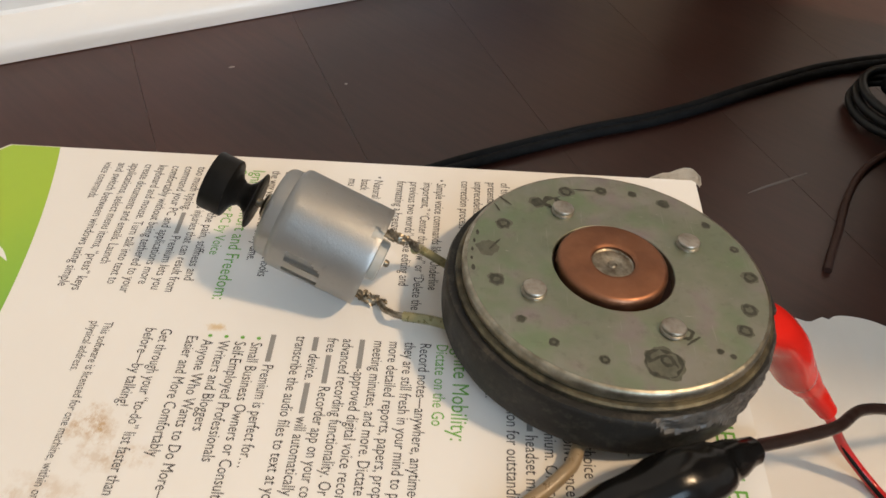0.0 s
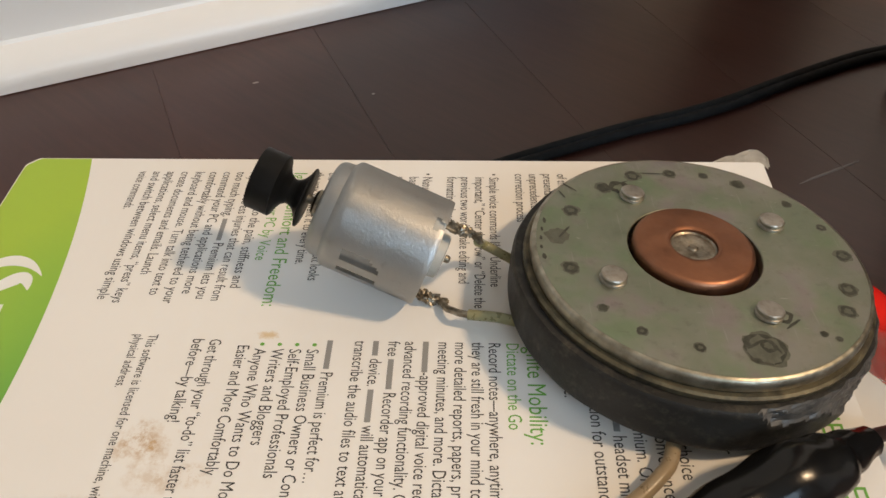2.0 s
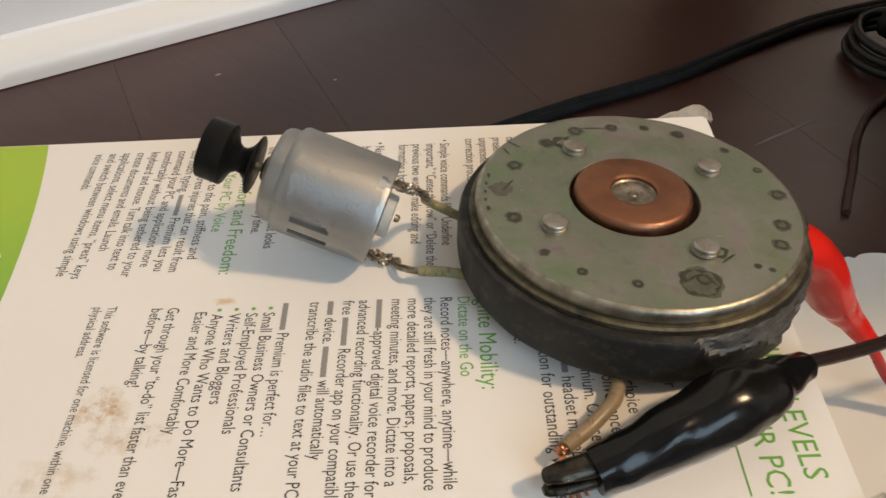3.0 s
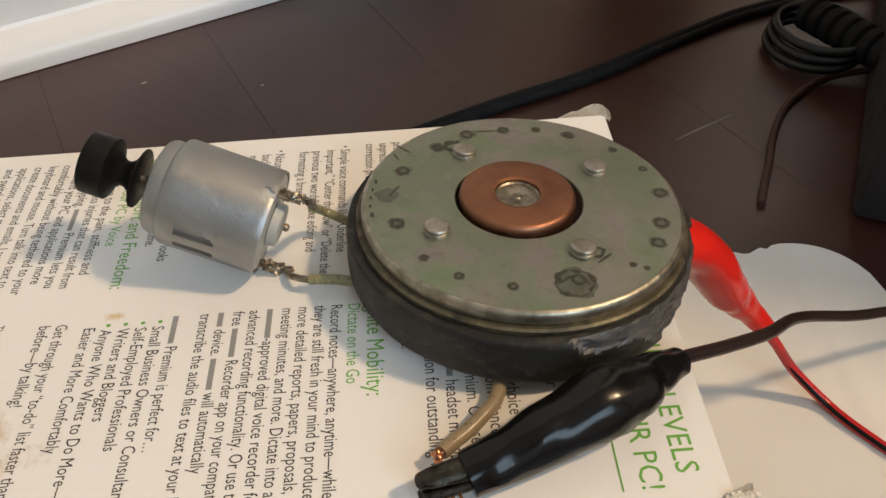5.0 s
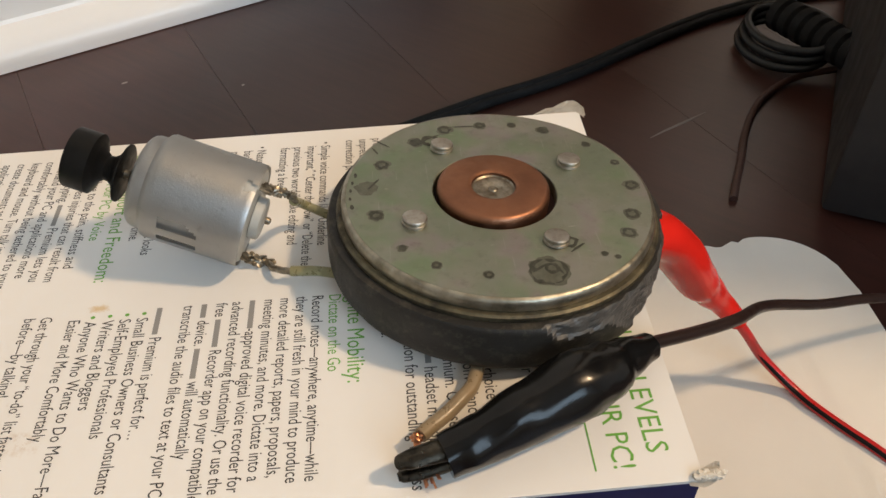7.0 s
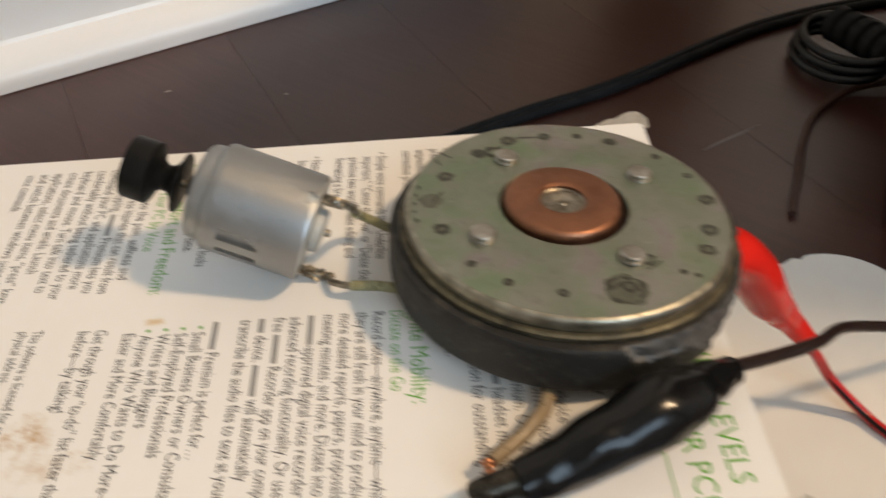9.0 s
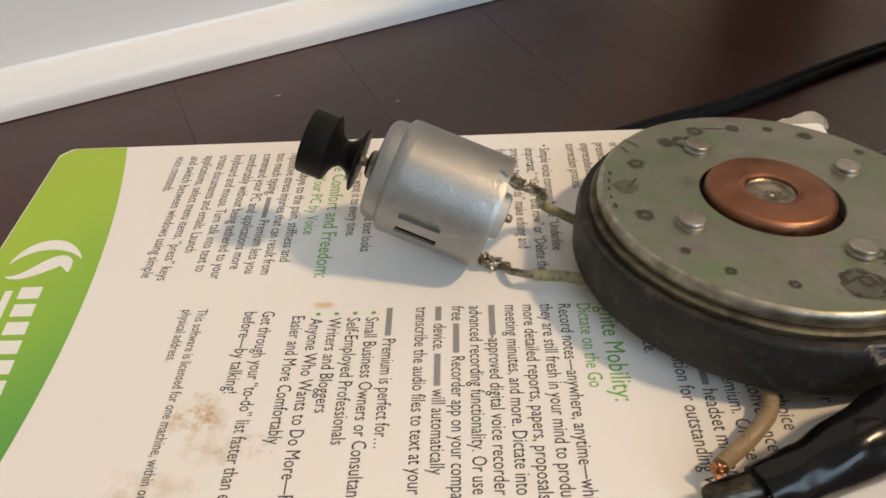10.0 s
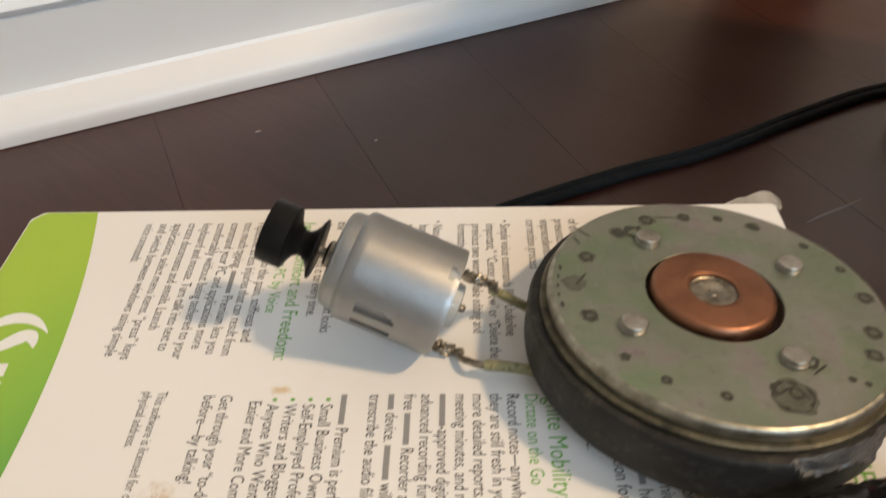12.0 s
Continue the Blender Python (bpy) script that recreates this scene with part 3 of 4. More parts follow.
for x, text in ((-0.0128, "   Small Business Owners or Consultants"), (-0.0166, "   Self-Employed Professionals"), (-0.0204, "   Writers and Bloggers"), (-0.0242, "   Anyone Who Wants to Do More\u2014Faster,")):
    text_line(text, x, RIGHT, 0.0038, 0.72, INK)
    text_line("\u2022", x, RIGHT - 0.0006, 0.0042, 0.9, GREEN_INK)
text_line("This software is licensed for one machine, within one", -0.0483, RIGHT + 0.001, 0.0031, 0.68, INK)
text_line("physical address.", -0.0515, RIGHT + 0.001, 0.0031, 0.68, INK)
text_line("Ignite Mobility:", 0.0342, RIGHT, 0.0054, 0.74, GREEN_INK, -0.0125)
text_line("Dictate on the Go", 0.0300, RIGHT, 0.0040, 0.72, GREEN_INK, -0.0092)
for x, text in ((0.0415, "experience."), (0.0462, "voice recognition for outstanding wireless"), (0.0502, "with a ######### headset microphone"), (0.0542, "included with Premium. Or use a"), (0.0582, "compatibility and convenience"), (0.0622, "with your device of choice"), (0.0662, "your #### or tablet"), (0.0702, "(with microphone) or")):
    text_line(text, x, RIGHT, 0.0040, 0.74, INK)
text_line("IGNITE NEW LEVELS", 0.0910, 0.0185, 0.0062, 0.80, GREEN_INK, -0.0345)
text_line("OF YOUR PC!", 0.0840, -0.0035, 0.0062, 0.80, GREEN_INK, -0.0372)
part("printed_rule", flat_shape([(0.0804, 0.03), (0.0807, 0.03), (0.0807, -0.0372), (0.0804, -0.0372)]), GREEN_INK, carton, smooth=False)

# ---- the loudspeaker magnet ----
MAGNET = Matrix.Translation((0.0677, 0.0231, 0.0744)) @ Euler((radians(-4.9), radians(4.0), 0)).to_matrix().to_4x4()
magnet = thing("speaker_magnet", MAGNET, "round grey loudspeaker magnet with steel plate, chipped at the edge", "magnet")
H = 0.0172


RING_TOP = 0.0124
OFF = Vector((0.0010, -0.0004, 0))
MIDDLE = Vector((0.0004, 0.0006, 0))


def broken_depth(deg):
    """How far down the ring's wall has broken away, in metres below its top."""
    if deg < 276 or deg > 356:
        return 0.0
    ragged = 0.0011 * noise.noise(Vector((deg * 0.22, 3, 1))) + 0.0006 * noise.noise(Vector((deg * 0.7, 1, 5)))
    if deg < 300:
        return 0.0040 * min(1.0, (deg - 276) / 5) + ragged
    if deg < 318:
        return 0.0040 + 0.0090 * (deg - 300) / 18 + 2 * ragged
    return 0.0130 * min(1.0, (356 - deg) / 9) + ragged


def ring_wall(broken):
    """The ferrite ring's wall: either its sound part or the rough broken stretch."""
    bm = bmesh.new()
    seg = 200
    heights = [0.0014, 0.0017, 0.0022] + [0.0022 + 0.0005 * k for k in range(1, 19)] + [0.0117, 0.0121, RING_TOP]
    rings = []
    for z in heights:
        ring = []
        for k in range(seg):
            a = 2 * math.pi * k / seg
            p = Vector((math.cos(a), math.sin(a), 0))
            r = 0.0387 - 0.0007 * math.exp(-(z - 0.0012) / 0.0008) - 0.0006 * math.exp((z - RING_TOP) / 0.0007)
            r += 0.00016 * noise.noise(p * 6 + Vector((0, 0, z * 260)))
            depth = broken_depth(math.degrees(a))
            into = (z - RING_TOP + depth) / 0.0009
            if into > 0:
                flake = noise.noise(Vector((a * 9 + z * 500, z * 260, 7))) + 0.5 * noise.noise(Vector((a * 30 - z * 300, z * 900, 2)))
                r -= min(1, into) * (0.0009 + 0.0007 * flake)
            ring.append(bm.verts.new(OFF + p * r + Vector((0, 0, z))))
        rings.append(ring)
    for i, (p, q) in enumerate(zip(rings, rings[1:])):
        mid = (heights[i] + heights[i + 1]) / 2
        for k in range(seg):
            if (mid > RING_TOP - broken_depth(360 * (k + 0.5) / seg)) == broken:
                bm.faces.new((p[k], p[(k + 1) % seg], q[(k + 1) % seg], q[k]))
    if not broken:
        bm.faces.new(rings[0][::-1])
        bm.faces.new(rings[-1])
    bmesh.ops.delete(bm, geom=[v for v in bm.verts if not v.link_faces], context="VERTS")
    return bm


part("ferrite_ring", ring_wall(False), FERRITE, magnet, "dark grey chipped ferrite ring")
part("broken_face", ring_wall(True), CHIP, magnet, "rough lighter broken ferrite face", smooth=False)
part("lower_rim", lathe([(0.0, 0.0122), (0.0361, 0.0122), (0.0364, 0.0126), (0.0364, 0.0136), (0.0359, 0.0140), (0.0, 0.0140)], 96, m=Matrix.Translation(OFF)), RIM, magnet, "brassy tarnished rim band")
top = lathe([(0.0142, H), (0.0341, H), (0.0341, 0.0141), (0.0142, 0.0141), (0.0140, 0.0143), (0.0140, H - 0.0002)], 128, closed=True)
for v in top.verts:
    v.co += OFF if v.co.xy.length > 0.02 else MIDDLE
part("top_plate", top, PLATE, magnet, "grey-green plated steel plate with dark spots")
part("plate_edge", lathe([(0.03415, H), (0.0347, H - 0.00015), (0.0350, H - 0.0005), (0.03515, H - 0.0011), (0.0352, 0.0149), (0.0349, 0.0141), (0.03415, 0.0141)], 128, m=Matrix.Translation(OFF), closed=True), EDGE, magnet, "bare worn steel edge of the plate")
part("well", lathe([(0.0, 0.0141), (0.01395, 0.0141), (0.01395, 0.0136), (0, 0.0136)], 48, m=Matrix.Translation(MIDDLE)), GAP, magnet)
CT = H + 0.0017
part("copper_ring", lathe([(0.0054, CT - 0.0001), (0.0057, CT), (0.0062, CT), (0.0116, CT), (0.0120, CT - 0.0001), (0.0125, CT - 0.0004), (0.0127, CT - 0.0009), (0.0128, CT - 0.0016), (0.0128, 0.0142), (0.0050, 0.0142), (0.0050, CT - 0.0003)], 96, m=Matrix.Translation(MIDDLE - Vector((0.0004, 0, 0))), closed=True), COPPER, magnet, "worn orange-brown copper ring")
part("pole_piece", lathe([(0, CT - 0.0010), (0.0008, CT - 0.0010), (0.0011, CT - 0.0013), (0.0016, CT - 0.0013), (0.0019, CT - 0.0011), (0.0045, CT - 0.0012), (0.0049, CT - 0.0009), (0.0049, 0.0142), (0, 0.0142)], 64, m=Matrix.Translation(MIDDLE - Vector((0.0004, 0, 0)))), SOLDERY, magnet, "silvery stepped centre pin")
for k, (x, y) in enumerate(((-0.0106, 0.0172), (0.0190, 0.0096), (-0.0188, -0.0115), (0.0105, -0.0191))):
    ob = part("rivet", lathe([(0, 0.0016), (0.0020, 0.00162), (0.0025, 0.00155), (0.0027, 0.0013), (0.0027, 0.0009), (0.0025, 0.00075), (0.0025, 0.0005), (0.0027, 0.0004), (0.0028, 0.0), (0.0028, -0.0001), (0, -0.0001)], 32), RIVET, magnet)
    ob.location, ob.rotation_euler = (x + 0.0004, y + 0.0012, H), (radians(3 * (k - 1)), radians(4 - 2 * k), k)


def splat(x, y, r, seed, hole=0.0, z=H + 0.00005, ratio=1.0, turn=0.0):
    """A ragged thin stain; hole leaves its middle open."""
    bm = bmesh.new()
    n = 26
    outer, inner = [], []
    for k in range(n):
        a = 2 * math.pi * k / n
        f = 1 + 0.28 * noise.noise(Vector((2 * math.cos(a), 2 * math.sin(a), seed)))
        g = hole * (1 + 0.5 * noise.noise(Vector((2 * math.cos(a), 2 * math.sin(a), seed + 9))))
        c = Matrix.Rotation(turn, 2) @ Vector((math.cos(a), ratio * math.sin(a)))
        outer.append(bm.verts.new((x + r * f * c.x, y + r * f * c.y, z)))
        inner.append(bm.verts.new((x + r * g * c.x, y + r * g * c.y, z + 0.00001)))
    if hole:
        for k in range(n):
            bm.faces.new((outer[k], outer[(k + 1) % n], inner[(k + 1) % n], inner[k]))
    else:
        for v in inner:
            bm.verts.remove(v)
        bm.faces.new(outer)
    return bm


MARKS = ((-0.0247, 0.0117, 0.0016, 0.5), (-0.0265, -0.0076, 0.0016, 0.45), (-0.0214, -0.0187, 0.0009, 0.0), (-0.0148, -0.0244, 0.0010, 0.4), (-0.0046, -0.0278, 0.0010, 0.45), (0.0202, -0.0224, 0.0007, 0.0),
         (0.0227, -0.0235, 0.0006, 0.0), (0.0271, -0.0158, 0.0015, 0.55), (0.0295, -0.0093, 0.0016, 0.55), (0.0322, 0.0014, 0.0016, 0.5), (0.0307, 0.0108, 0.0010, 0.4), (0.0254, 0.0189, 0.0010, 0.0),
         (0.0159, 0.0257, 0.0014, 0.0), (0.0083, 0.0284, 0.0010, 0.0), (0.0003, 0.0284, 0.0013, 0.4), (-0.0088, 0.0266, 0.0017, 0.5), (-0.0163, 0.0212, 0.0016, 0.0))
for k, (x, y, r, hole) in enumerate(MARKS):
    part("smudge", splat(x, y, r * 1.25, k + 0.4, 0.0, H + 0.00004), SMUDGE, magnet)
    part("spot", splat(x, y, r, k * 1.7, hole, H + 0.00007), STAIN, magnet)
part("smudge", splat(0.0076, -0.0272, 0.0044, 3.1, 0.0, H + 0.00004), SMUDGE, magnet)
part("spot", splat(0.0076, -0.0272, 0.0040, 5.2, 0.82, H + 0.00007), STAIN, magnet)
part("spot", splat(0.0084, -0.0264, 0.0016, 8.2, 0.5, H + 0.00007), STAIN, magnet)
part("smudge", splat(-0.0285, 0.0025, 0.0026, 6.1, 0.0, H + 0.00004), SMUDGE, magnet)
part("spot", splat(0.0135, -0.0182, 0.0019, 2.2, 0.6, H + 0.00007), STAIN, magnet)
part("spot", splat(-0.0125, 0.0216, 0.0024, 7.7, 0.55, H + 0.00007), STAIN, magnet)

for k, (x, y, r, ratio, turn) in enumerate(((-0.0243, 0.0205, 0.0022, 0.12, 2.4), (-0.0262, 0.0175, 0.0014, 0.16, 2.0), (-0.0268, 0.0040, 0.0026, 0.10, 1.0), (-0.0309, 0.0075, 0.0009, 0.4, 1.6), (-0.0316, 0.0045, 0.0007, 0.4, 1.6), (-0.0320, 0.0015, 0.0007, 0.4, 1.6), (-0.0321, -0.0015, 0.0006, 0.5, 1.6),
                                           (-0.0317, -0.0045, 0.0009, 0.5, 1.7), (-0.0042, 0.0280, 0.0030, 0.07, 0.05), (0.0150, -0.0202, 0.0022, 0.14, 0.7), (0.0060, -0.0262, 0.0022, 0.14, 0.6), (0.0098, -0.0268, 0.0016, 0.18, 2.0), (-0.0130, 0.0228, 0.0030, 0.10, 0.5))):
    part("scuff", splat(x, y, r, k * 2.3, 0.0, H + 0.00009, ratio, turn), STAIN, magnet)

# ---- the little motor ----
AX = Vector((0.916, -0.2145, -0.338)).normalized()
REAR = Vector((0.0139, 0.0281, TOP + 0.0116))
MR = 0.0122
side = AX.cross(Vector((0, 0, 1))).normalized()
upv = side.cross(AX)
MOTOR = Matrix((( -side.x, upv.x, -AX.x, REAR.x), (-side.y, upv.y, -AX.y, REAR.y), (-side.z, upv.z, -AX.z, REAR.z), (0, 0, 0, 1)))
motor = thing("electric_motor", MOTOR, "small silver electric motor with a black pulley, lying on the box", "motor")
ML = 0.0227


def can_shell():
    """The drawn steel can, open vents cut through its wall, stepped front."""
    seg, bm = 120, bmesh.new()
    zs = [0.0, 0.0005, 0.0014, 0.0026, 0.0034, 0.0050, 0.0075, 0.0092, 0.0098, 0.0104, 0.0110, 0.0117, 0.0124, 0.0130, 0.0150, 0.0165, 0.0180, 0.0200, ML - 0.0012, ML - 0.0005, ML]
    radii = [MR * 0.985] + [MR] * (len(zs) - 3) + [MR - 0.0003, MR - 0.0010]
    zs += [ML + 0.0002, ML + 0.0020, ML + 0.0028, ML + 0.0033, ML + 0.0036, ML + 0.0037, ML + 0.0037]
    radii += [MR - 0.0013, MR - 0.0014, MR - 0.0017, MR - 0.0022, MR - 0.0029, MR - 0.0038, 0.0036]
    rings = [[bm.verts.new((r * math.cos(2 * math.pi * k / seg), r * math.sin(2 * math.pi * k / seg), z)) for k in range(seg)] for r, z in zip(radii, zs)]
    for i, (p, q) in enumerate(zip(rings, rings[1:])):
        for k in range(seg):
            deg = 360 * (k + 0.5) / seg
            zmid = (zs[i] + zs[i + 1]) / 2
            vent = 0.0092 < zmid < 0.0180 and any(lo + 9 * max(0.0, 0.0126 - zmid) / 0.0034 * (hi - lo > 10) < deg < hi for lo, hi in VENTS)
            notch = zmid < 0.0026 and (zmid > 0.0014 or abs(deg % 180 - 104) < 4) and any(lo < deg < hi for lo, hi in NOTCHES)
            if not vent and not notch:
                bm.faces.new((p[k], p[(k + 1) % seg], q[(k + 1) % seg], q[k]))
    bmesh.ops.solidify(bm, geom=bm.faces[:], thickness=0.0006)
    return bm


VENTS = ((165, 181), (192, 200), (346, 359), (14, 20))
NOTCHES = ((96, 112), (276, 292))
part("can", can_shell(), CAN, motor, "dull zinc-plated steel can with vent slots")
# Lining of the upper vent; its shade is put into a darker steel colour.
bm = bmesh.new()
arc = [[bm.verts.new((r * math.cos(radians(d)), r * math.sin(radians(d)), z)) for d in range(159, 187, 3)] for r, z in ((MR - 0.0007, 0.0080), (MR - 0.0010, 0.0100), (MR - 0.0010, 0.0172), (MR - 0.0007, 0.0190))]
for p, q in zip(arc, arc[1:]):
    for k in range(len(p) - 1):
        bm.faces.new((p[k], p[k + 1], q[k + 1], q[k]))
part("magnet_shell", bm, varied("shaded_inner_steel", (0.42, 0.42, 0.41), (0.34, 0.34, 0.33), 300, 0.5, 0.8), motor, "metal inside the upper vent, coloured darker than the can for shade")
# Black sheet added behind the lower vent so the slot looks shaded.
bm = bmesh.new()
arc = [[bm.verts.new(((MR - 0.0009) * math.cos(radians(d)), (MR - 0.0009) * math.sin(radians(d)), z)) for d in range(190, 208, 3)] for z in (0.0085, 0.0130, 0.0185)]
for p, q in zip(arc, arc[1:]):
    for k in range(len(p) - 1):
        bm.faces.new((p[k], p[k + 1], q[k + 1], q[k]))
part("inner_magnet", bm, BLACK, motor, "black sheet that stands in for shade inside the lower vent")
part("armature", lathe([(0, 0.003), (0.0085, 0.003), (0.0088, 0.005), (0.0088, 0.020), (0.0085, 0.0215), (0, 0.0215)], 40), BLACK, motor, "dark wound armature inside the vents")
part("end_cap", lathe([(0, -0.0003), (0.0042, -0.0003), (0.0045, 0.0), (0.0110, 0.0001), (0.0114, 0.0006), (0.0114, 0.0042), (0, 0.0042)], 64), CREAM, motor, "pale plastic end cap")
part("rear_boss", lathe([(0, -0.0024), (0.0044, -0.0024), (0.0050, -0.0021), (0.0052, -0.0002), (0, -0.0002)], 40), CREAM, motor, "raised pale plastic bearing boss")
part("rear_shaft", lathe([(0, -0.0041), (0.0006, -0.0040), (0.0009, -0.0036), (0.0009, -0.0028), (0, -0.0028)], 20), SOLDERY, motor)
part("front_boss", lathe([(0, ML + 0.0056), (0.0024, ML + 0.0056), (0.0030, ML + 0.0050), (0.0030, ML + 0.0036), (0, ML + 0.0036)], 36), SOLDERY, motor)
part("shaft", lathe([(0, ML + 0.0162), (0.0009, ML + 0.0162), (0.0010, ML + 0.0160), (0.0010, ML + 0.005), (0, ML + 0.005)], 20), SOLDERY, motor)
PZ = ML + 0.0072
pulley = part("pulley", lathe([(0.0011, PZ), (0.0064, PZ), (0.0068, PZ + 0.0002), (0.0068, PZ + 0.0005), (0.0054, PZ + 0.0010), (0.0038, PZ + 0.0020), (0.0030, PZ + 0.0030), (0.0029, PZ + 0.0040), (0.0036, PZ + 0.0050), (0.0050, PZ + 0.0058),
                               (0.0066, PZ + 0.0063), (0.0070, PZ + 0.0066), (0.0070, PZ + 0.0069), (0.0070, PZ + 0.0116), (0.0069, PZ + 0.0118), (0.0064, PZ + 0.0119), (0.0061, PZ + 0.0114), (0.0059, PZ + 0.0090), (0.0030, PZ + 0.0088), (0.0011, PZ + 0.0088)], 72), BLACK, motor, "black plastic drum pulley with a flange")


def terminal(x, y, seed):
    """A flat tag under rough solder, with stray strand ends."""
    bm = block(x - 0.0011, x + 0.0011, y - 0.00025, y + 0.00025, -0.0036, 0.0005, 0.0001)
    for k in range(6):
        q = 0.0009 * noise.noise_vector(Vector((k * 1.9, seed, 3)))
        size = 0.0011 - 0.0001 * k
        lump((x + 0.00022 * k + q.x, y - 0.0001 * k + q.y, -0.0016 - 0.0011 * k), (size, size * 0.9, size * 1.3), seed + k * 1.3, bm=bm, rough=0.95, level=3)
    for k in range(5):
        q = 0.0016 * noise.noise_vector(Vector((k * 2.3, seed + 2, 1)))
        a = Vector((x + 0.0004, y, -0.0030 - 0.0007 * k))
        tube([a, a + Vector((0.0004, 0.0002, -0.0008)) + 0.6 * q, a + Vector((0.0006, 0, -0.0018)) + 1.2 * q], 0.00024, 6, 3, bm, (0, 1, 0.2))
    return bm


part("terminal", terminal(0.0012, 0.0086, 1.0), SOLDERY, motor, "terminal tag with a rough solder bead")
part("terminal", terminal(-0.0048, -0.0090, 5.0), SOLDERY, motor, "terminal tag with a rough solder bead")

# ---- short wires ----
T1, T2 = MOTOR @ Vector((0.0012, 0.0086, -0.0062)), MOTOR @ Vector((-0.0048, -0.0090, -0.0062))
wire = thing("hookup_wire", pose(0, 0, 0), "short yellowed wire from the motor to under the magnet", "wire", "motor leads")
part("jacket", tube([T1 + Vector((0.0010, 0.0, -0.0016)), (0.0246, 0.0345, 0.0835), (0.0300, 0.0330, 0.0810), (0.0360, 0.0310, 0.0785), (0.0450, 0.0300, 0.0764)], 0.0011, wobble=0.0002), OLIVE, wire)
part("strand", tube([T1, T1 + Vector((0.0006, 0.0002, -0.0008)), T1 + Vector((0.0014, 0, -0.0020))], 0.0007, 8, wobble=0.0006), SOLDERY, wire)
wire = thing("hookup_wire", pose(0, 0, 0), "short yellowed wire from the motor to under the magnet", "wire", "motor leads")
part("jacket", tube([(0.0218, 0.0175, 0.0785), (0.0255, 0.0168, 0.0788), (0.0300, 0.0162, 0.0786), (0.0360, 0.0150, 0.0780), (0.0420, 0.0150, 0.0766)], 0.0012, wobble=0.0002), OLIVE, wire)
part("strand", tube([T2, (0.0190, 0.0182, 0.0785), (0.0222, 0.0174, 0.0785)], 0.0008, 8, wobble=0.0008), SOLDERY, wire)
wire = thing("hookup_wire", pose(0, 0, 0), "thick cloudy amber wire under the magnet with bare copper end", "wire", "motor leads")
part("jacket", tube([(0.0630, 0.0000, 0.0768), (0.0620, -0.0080, 0.0770), (0.0610, -0.0135, 0.0773), (0.0588, -0.0185, 0.0775), (0.0550, -0.0225, 0.0777), (0.0508, -0.0262, 0.0780), (0.0484, -0.0284, 0.0784)], 0.0015, 14, wobble=0.0003), AMBER, wire)
part("copper_bead", lump((0.0478, -0.0290, 0.0788), (0.0011, 0.0010, 0.0009), 2.0, rough=0.7, level=3), BAREWIRE, wire, "bright bead of bare copper")
for k in range(8):
    bm = bmesh.new()
    o = 0.0006 * noise.noise_vector(Vector((k * 3.1, 1, 4)))
    tube([Vector((0.0490, -0.0278, 0.0781)) + o, Vector((0.0476, -0.0296, 0.0785)) + 1.2 * o, Vector((0.0487, -0.0325, 0.0775)) + 3 * o, Vector((0.0503, -0.0380, 0.0763)) + 5 * o], 0.00022, 6, 5, bm)
    part("strand", bm, BAREWIRE, wire, "frayed bare copper strand")


# ---- clips ----
def clip_boot(points, widths, heights, wrinkle, seed):
    line = spline(points, 6)
    n, m = len(line), len(points)
    sizes = []
    for i in range(n):
        f = i / 6
        k = min(int(f), m - 2)
        s = f - k
        s = s * s * (3 - 2 * s)
        sizes.append((widths[k] + (widths[k + 1] - widths[k]) * s, heights[k] + (heights[k + 1] - heights[k]) * s))
    return loft(line, sizes, 28, shape=lambda a, i: 1 + wrinkle * noise.noise(Vector((2.2 * math.cos(a), 2.2 * math.sin(a), i * 0.33 + seed))))


clip = thing("alligator_clip", pose(0, 0, 0), "alligator clip in a glossy black boot on the box", "clip", "test leads")
part("boot", clip_boot([(0.0526, -0.0345, 0.0804), (0.0590, -0.0322, 0.0812), (0.0685, -0.0284, 0.0826), (0.0785, -0.0238, 0.0834), (0.0850, -0.0205, 0.0830), (0.0893, -0.0176, 0.0822), (0.0960, -0.0138, 0.0806)],
                       [0.0042, 0.0047, 0.0058, 0.0067, 0.0060, 0.0044, 0.0029], [0.0044, 0.0050, 0.0060, 0.0067, 0.0058, 0.0043, 0.0029], 0.09, 1.0), VINYL, clip, "glossy black vinyl boot")
part("jaw", clip_boot([(0.0436, -0.0352, 0.0806), (0.0444, -0.0351, 0.0808), (0.0480, -0.0345, 0.0812), (0.0575, -0.0325, 0.0815)], [0.0008, 0.0016, 0.0021, 0.0026], [0.0007, 0.0012, 0.0015, 0.0019], 0.14, 2.0), JAW, clip, "worn steel upper jaw")
part("jaw", clip_boot([(0.0438, -0.0361, 0.0774), (0.0450, -0.0358, 0.0774), (0.0490, -0.0350, 0.0777), (0.0575, -0.0330, 0.0785)], [0.0008, 0.0015, 0.0019, 0.0024], [0.0007, 0.0010, 0.0012, 0.0017], 0.14, 3.0), JAW, clip, "worn steel lower jaw")
part("lead", tube([(0.0935, -0.0145, 0.0813), (0.0970, -0.0122, 0.0795), (0.1090, -0.0062, 0.0740), (0.1220, 0.0010, 0.0680), (0.1370, 0.0140, 0.0560), (0.1580, 0.0218, 0.0450), (0.1780, 0.0288, 0.0370), (0.2050, 0.0360, 0.0250), (0.2450, 0.0410, 0.0090), (0.3000, 0.0350, 0.0022), (0.4200, 0.0000, 0.0020)], 0.00145, 12), BROWNWIRE, clip, "dark brown insulated lead")

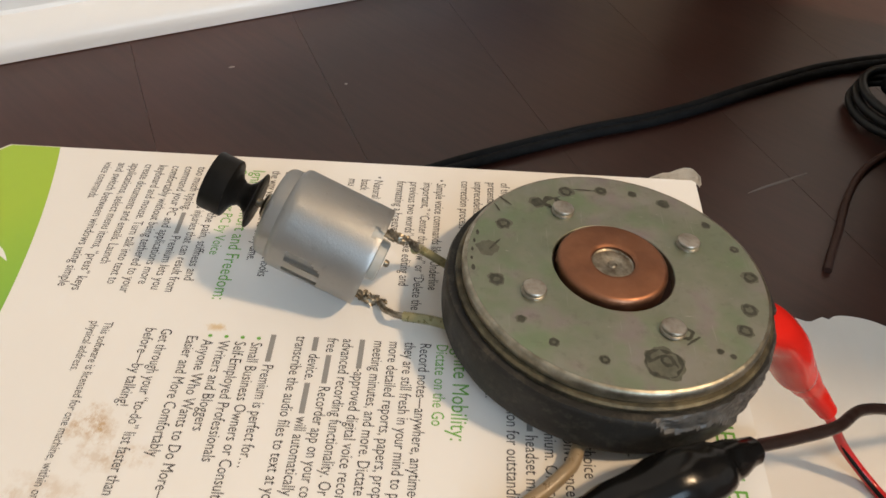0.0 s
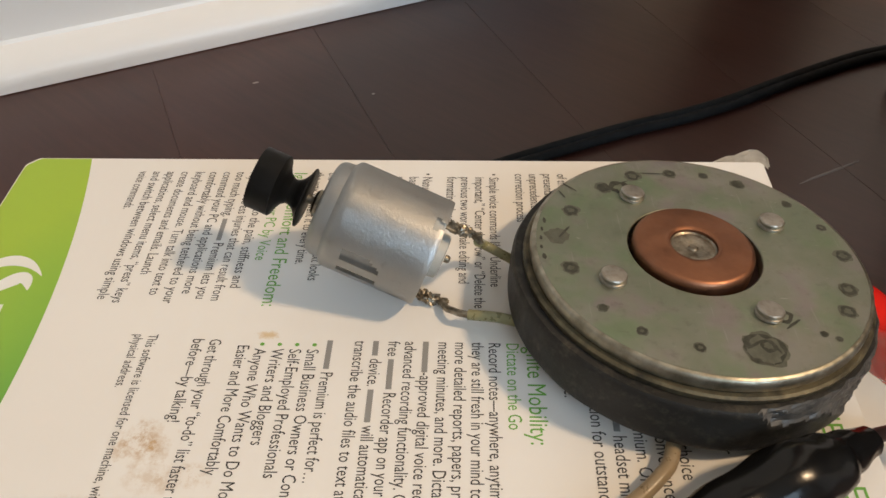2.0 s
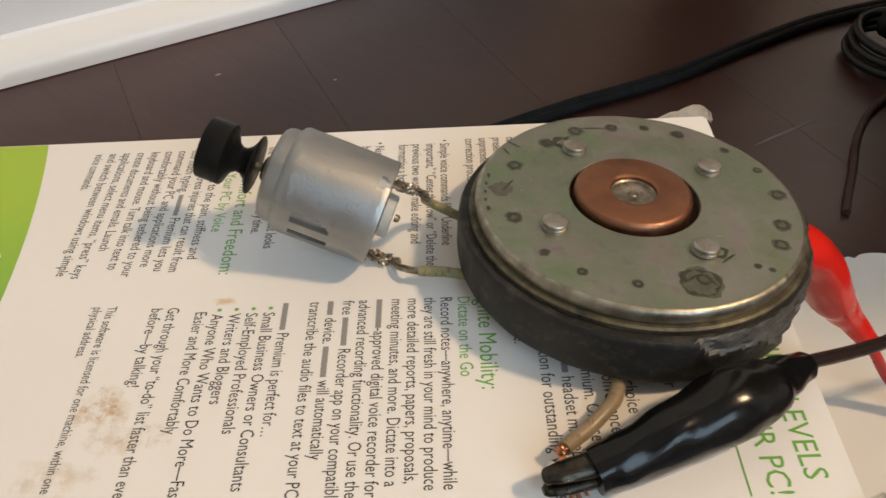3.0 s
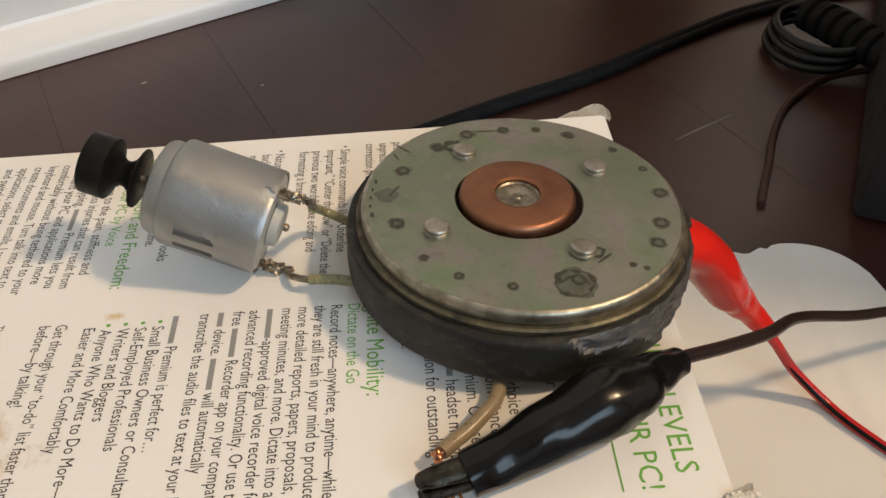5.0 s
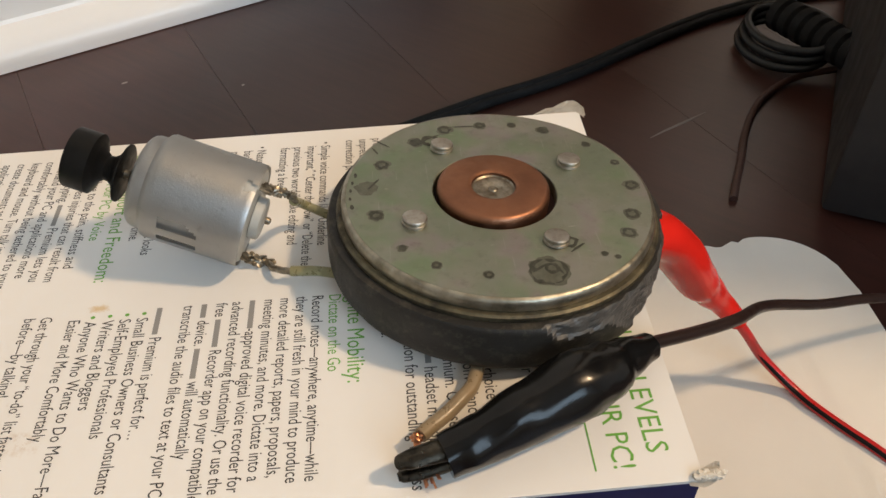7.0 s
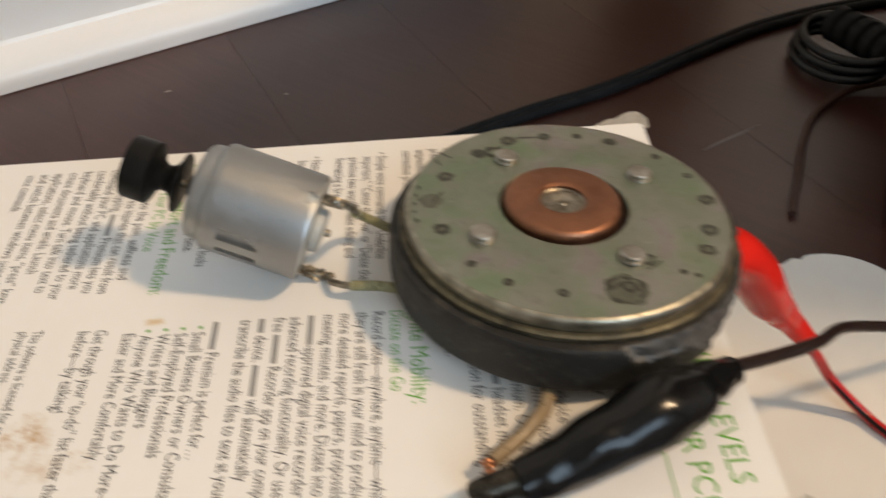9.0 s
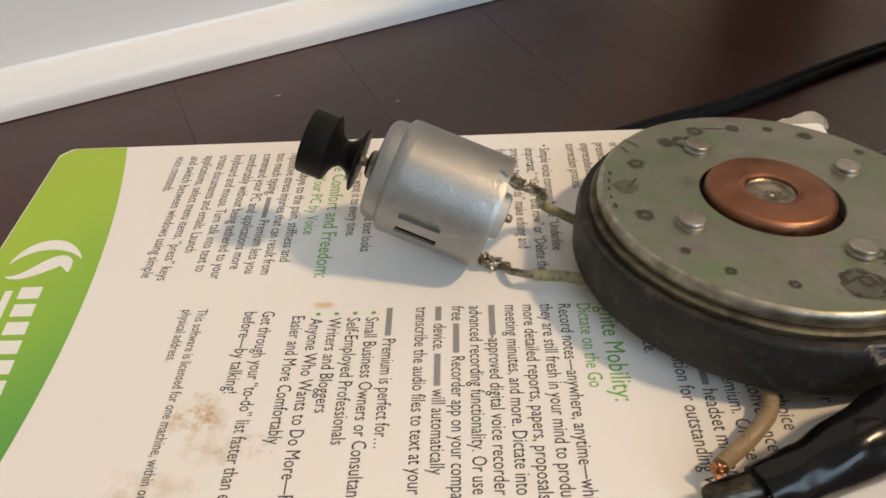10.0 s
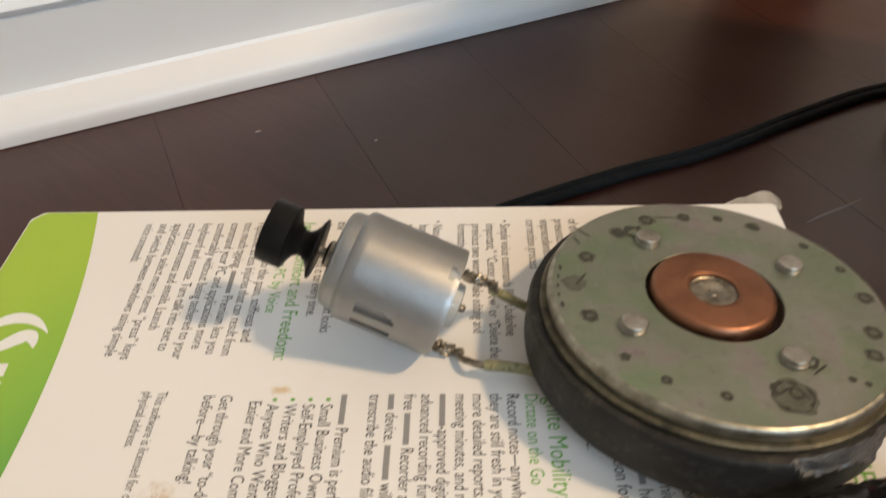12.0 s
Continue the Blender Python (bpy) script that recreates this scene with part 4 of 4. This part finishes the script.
clip = thing("alligator_clip", pose(0, 0, 0), "alligator clip in a glossy red boot hanging off the box", "clip", "test leads")
part("boot", clip_boot([(0.0960, 0.0150, 0.0800), (0.1020, 0.0190, 0.0800), (0.1095, 0.0236, 0.0745), (0.1172, 0.0272, 0.0635), (0.1232, 0.0290, 0.0535), (0.1285, 0.0298, 0.0465), (0.1345, 0.0296, 0.0393), (0.1405, 0.0286, 0.0322)],
                       [0.0050, 0.0066, 0.0080, 0.0088, 0.0082, 0.0058, 0.0036, 0.0029], [0.0040, 0.0048, 0.0056, 0.0062, 0.0058, 0.0046, 0.0034, 0.0028], 0.012, 4.0), RED, clip, "glossy red vinyl boot")
part("jaw", clip_boot([(0.0840, 0.0070, 0.0775), (0.0870, 0.0085, 0.0785), (0.0960, 0.0130, 0.0805)], [0.0015, 0.0028, 0.0032], [0.0008, 0.0014, 0.0022], 0.1, 6.0), JAW, clip)
red_run = [(0.1385, 0.0286, 0.0342), (0.1435, 0.0276, 0.0275), (0.1505, 0.0258, 0.0170), (0.1590, 0.0197, 0.0094), (0.1632, 0.0129, 0.0088), (0.1690, 0.0044, 0.0091), (0.1760, -0.0055, 0.0096), (0.1930, -0.0290, 0.0075), (0.2300, -0.0600, 0.0022), (0.3200, -0.1000, 0.0020)]
part("lead", tube(red_run, 0.0015, 12), REDWIRE, clip, "red insulated lead")
part("stripe", tube([(x - 0.0007, y - 0.0006, z + 0.0008) for x, y, z in red_run[1:]], 0.0007, 8), BLACK, clip, "black stripe along the red lead")

# ---- power cord, coil and case beyond the box ----
cord = thing("power_cord", pose(0, 0, 0), "flat black two-core power cord lying on the floor", "cord")
run = [(-0.42, -0.001, 0.0034), (-0.26, 0.057, 0.0034), (-0.163, 0.0875, 0.0034), (-0.07, 0.113, 0.0034), (0.0, 0.145, 0.0034), (0.035, 0.1635, 0.0034), (0.062, 0.1765, 0.0034), (0.09, 0.189, 0.0034), (0.115, 0.1985, 0.0034), (0.14, 0.2105, 0.0034), (0.166, 0.2255, 0.0034), (0.198, 0.2425, 0.0034), (0.217, 0.2505, 0.0034), (0.25, 0.26, 0.0034), (0.3, 0.265, 0.0034), (0.42, 0.249, 0.0034), (0.7, 0.199, 0.0034)]
for s in (-1, 1):
    part("conductor", tube([(x - 0.45 * s * 0.0018, y + 0.9 * s * 0.0015 - 0.0008, z - 0.0009 + 0.0003 * s) for x, y, z in run], 0.0022, 12, 10), CORD, cord)

coil = thing("cable_coil", pose(0, 0, 0), "small coil of black cable with ribbed strain relief", "cable")
ALONG, ACROSS = Vector((0.35, -0.93, 0.10)), Vector((0.90, 0.34, 0.28))
for k in range(3):
    c, line = Vector((0.2290 + 0.0012 * k, 0.2075, 0.0085 + 0.0040 * k)), []
    for i in range(25):
        a = 2 * math.pi * i / 24
        line.append(c + ALONG * (0.0235 * math.cos(a)) + ACROSS * ((0.0150 - 0.0006 * k) * math.sin(a)))
    part("loop", tube(line, 0.0021, 10, 3), COILED, coil)
for k in range(7):
    bm = bmesh.new()
    c = Vector((0.2300, 0.2215, 0.0170)) + Vector((0.0026, -0.0066, 0.0003)) * k
    w = Vector((0.0026, -0.0066, 0.0003))
    loft([c, c + 0.15 * w, c + 0.75 * w, c + 0.98 * w], [(0.0066, 0.0066), (0.0082, 0.0082), (0.0082, 0.0082), (0.0064, 0.0064)], 20, bm)
    part("strain_relief_rib", bm, CORD, coil)
part("tail", tube([(0.1750, 0.1120, 0.0012), (0.1785, 0.1200, 0.0016), (0.1855, 0.1340, 0.0016), (0.1950, 0.1545, 0.0016), (0.2080, 0.1735, 0.0018), (0.2270, 0.1870, 0.0024), (0.2440, 0.1880, 0.0050), (0.2620, 0.1800, 0.0120)], 0.0016, 10), varied("brown_tail", (0.060, 0.024, 0.016), (0.042, 0.016, 0.011), 60, 0.6), coil, "thin brown line trailing from the coil")

case = thing("electronics_case", Matrix.Translation((0.2030, 0.1000, 0.0)) @ Matrix.Rotation(math.atan2(-0.454, 0.891), 4, "Z"), "dark grey plastic electronics case standing on the floor", "case")
part("shell", block(0.0, 0.26, 0.0, 0.20, 0.003, 0.36, 0.003), DARKBOX, case)
for x, y in ((0.02, 0.02), (0.24, 0.02), (0.02, 0.18), (0.24, 0.18)):
    ob = part("foot", lathe([(0, 0), (0.007, 0), (0.008, 0.001), (0.008, 0.0032), (0, 0.0032)], 24), BLACK, case)
    ob.location = (x, y, 0)

# ---- floor specks and a scratch ----
for x, y, a, b in ((-0.0240, 0.2175, 0.0008, 0.0007), (-0.081, 0.2265, 0.0016, 0.0007)):
    speck = part("dust_speck", splat(x, y, a, x * 50, 0.0, 0.0003, b / a, 0.4), Nodes("pale_dust", (0.36, 0.31, 0.28), 0.9).mat)
    tagged(speck, "pale speck of dust on the dark floor", "speck", "floor specks")
scratch = part("floor_scratch", loft([Vector((0.1540, 0.1550, 0.0001)), Vector((0.1610, 0.1590, 0.0001)), Vector((0.1720, 0.1645, 0.0001)), Vector((0.1825, 0.1700, 0.0001))], [(0.0002, 0.0001), (0.0006, 0.0001), (0.0007, 0.0001), (0.0003, 0.0001)], 8), Nodes("pale_scratch", (0.20, 0.165, 0.15), 0.8).mat)
tagged(scratch, "thin pale scratch in the dark floor varnish", "scratch")
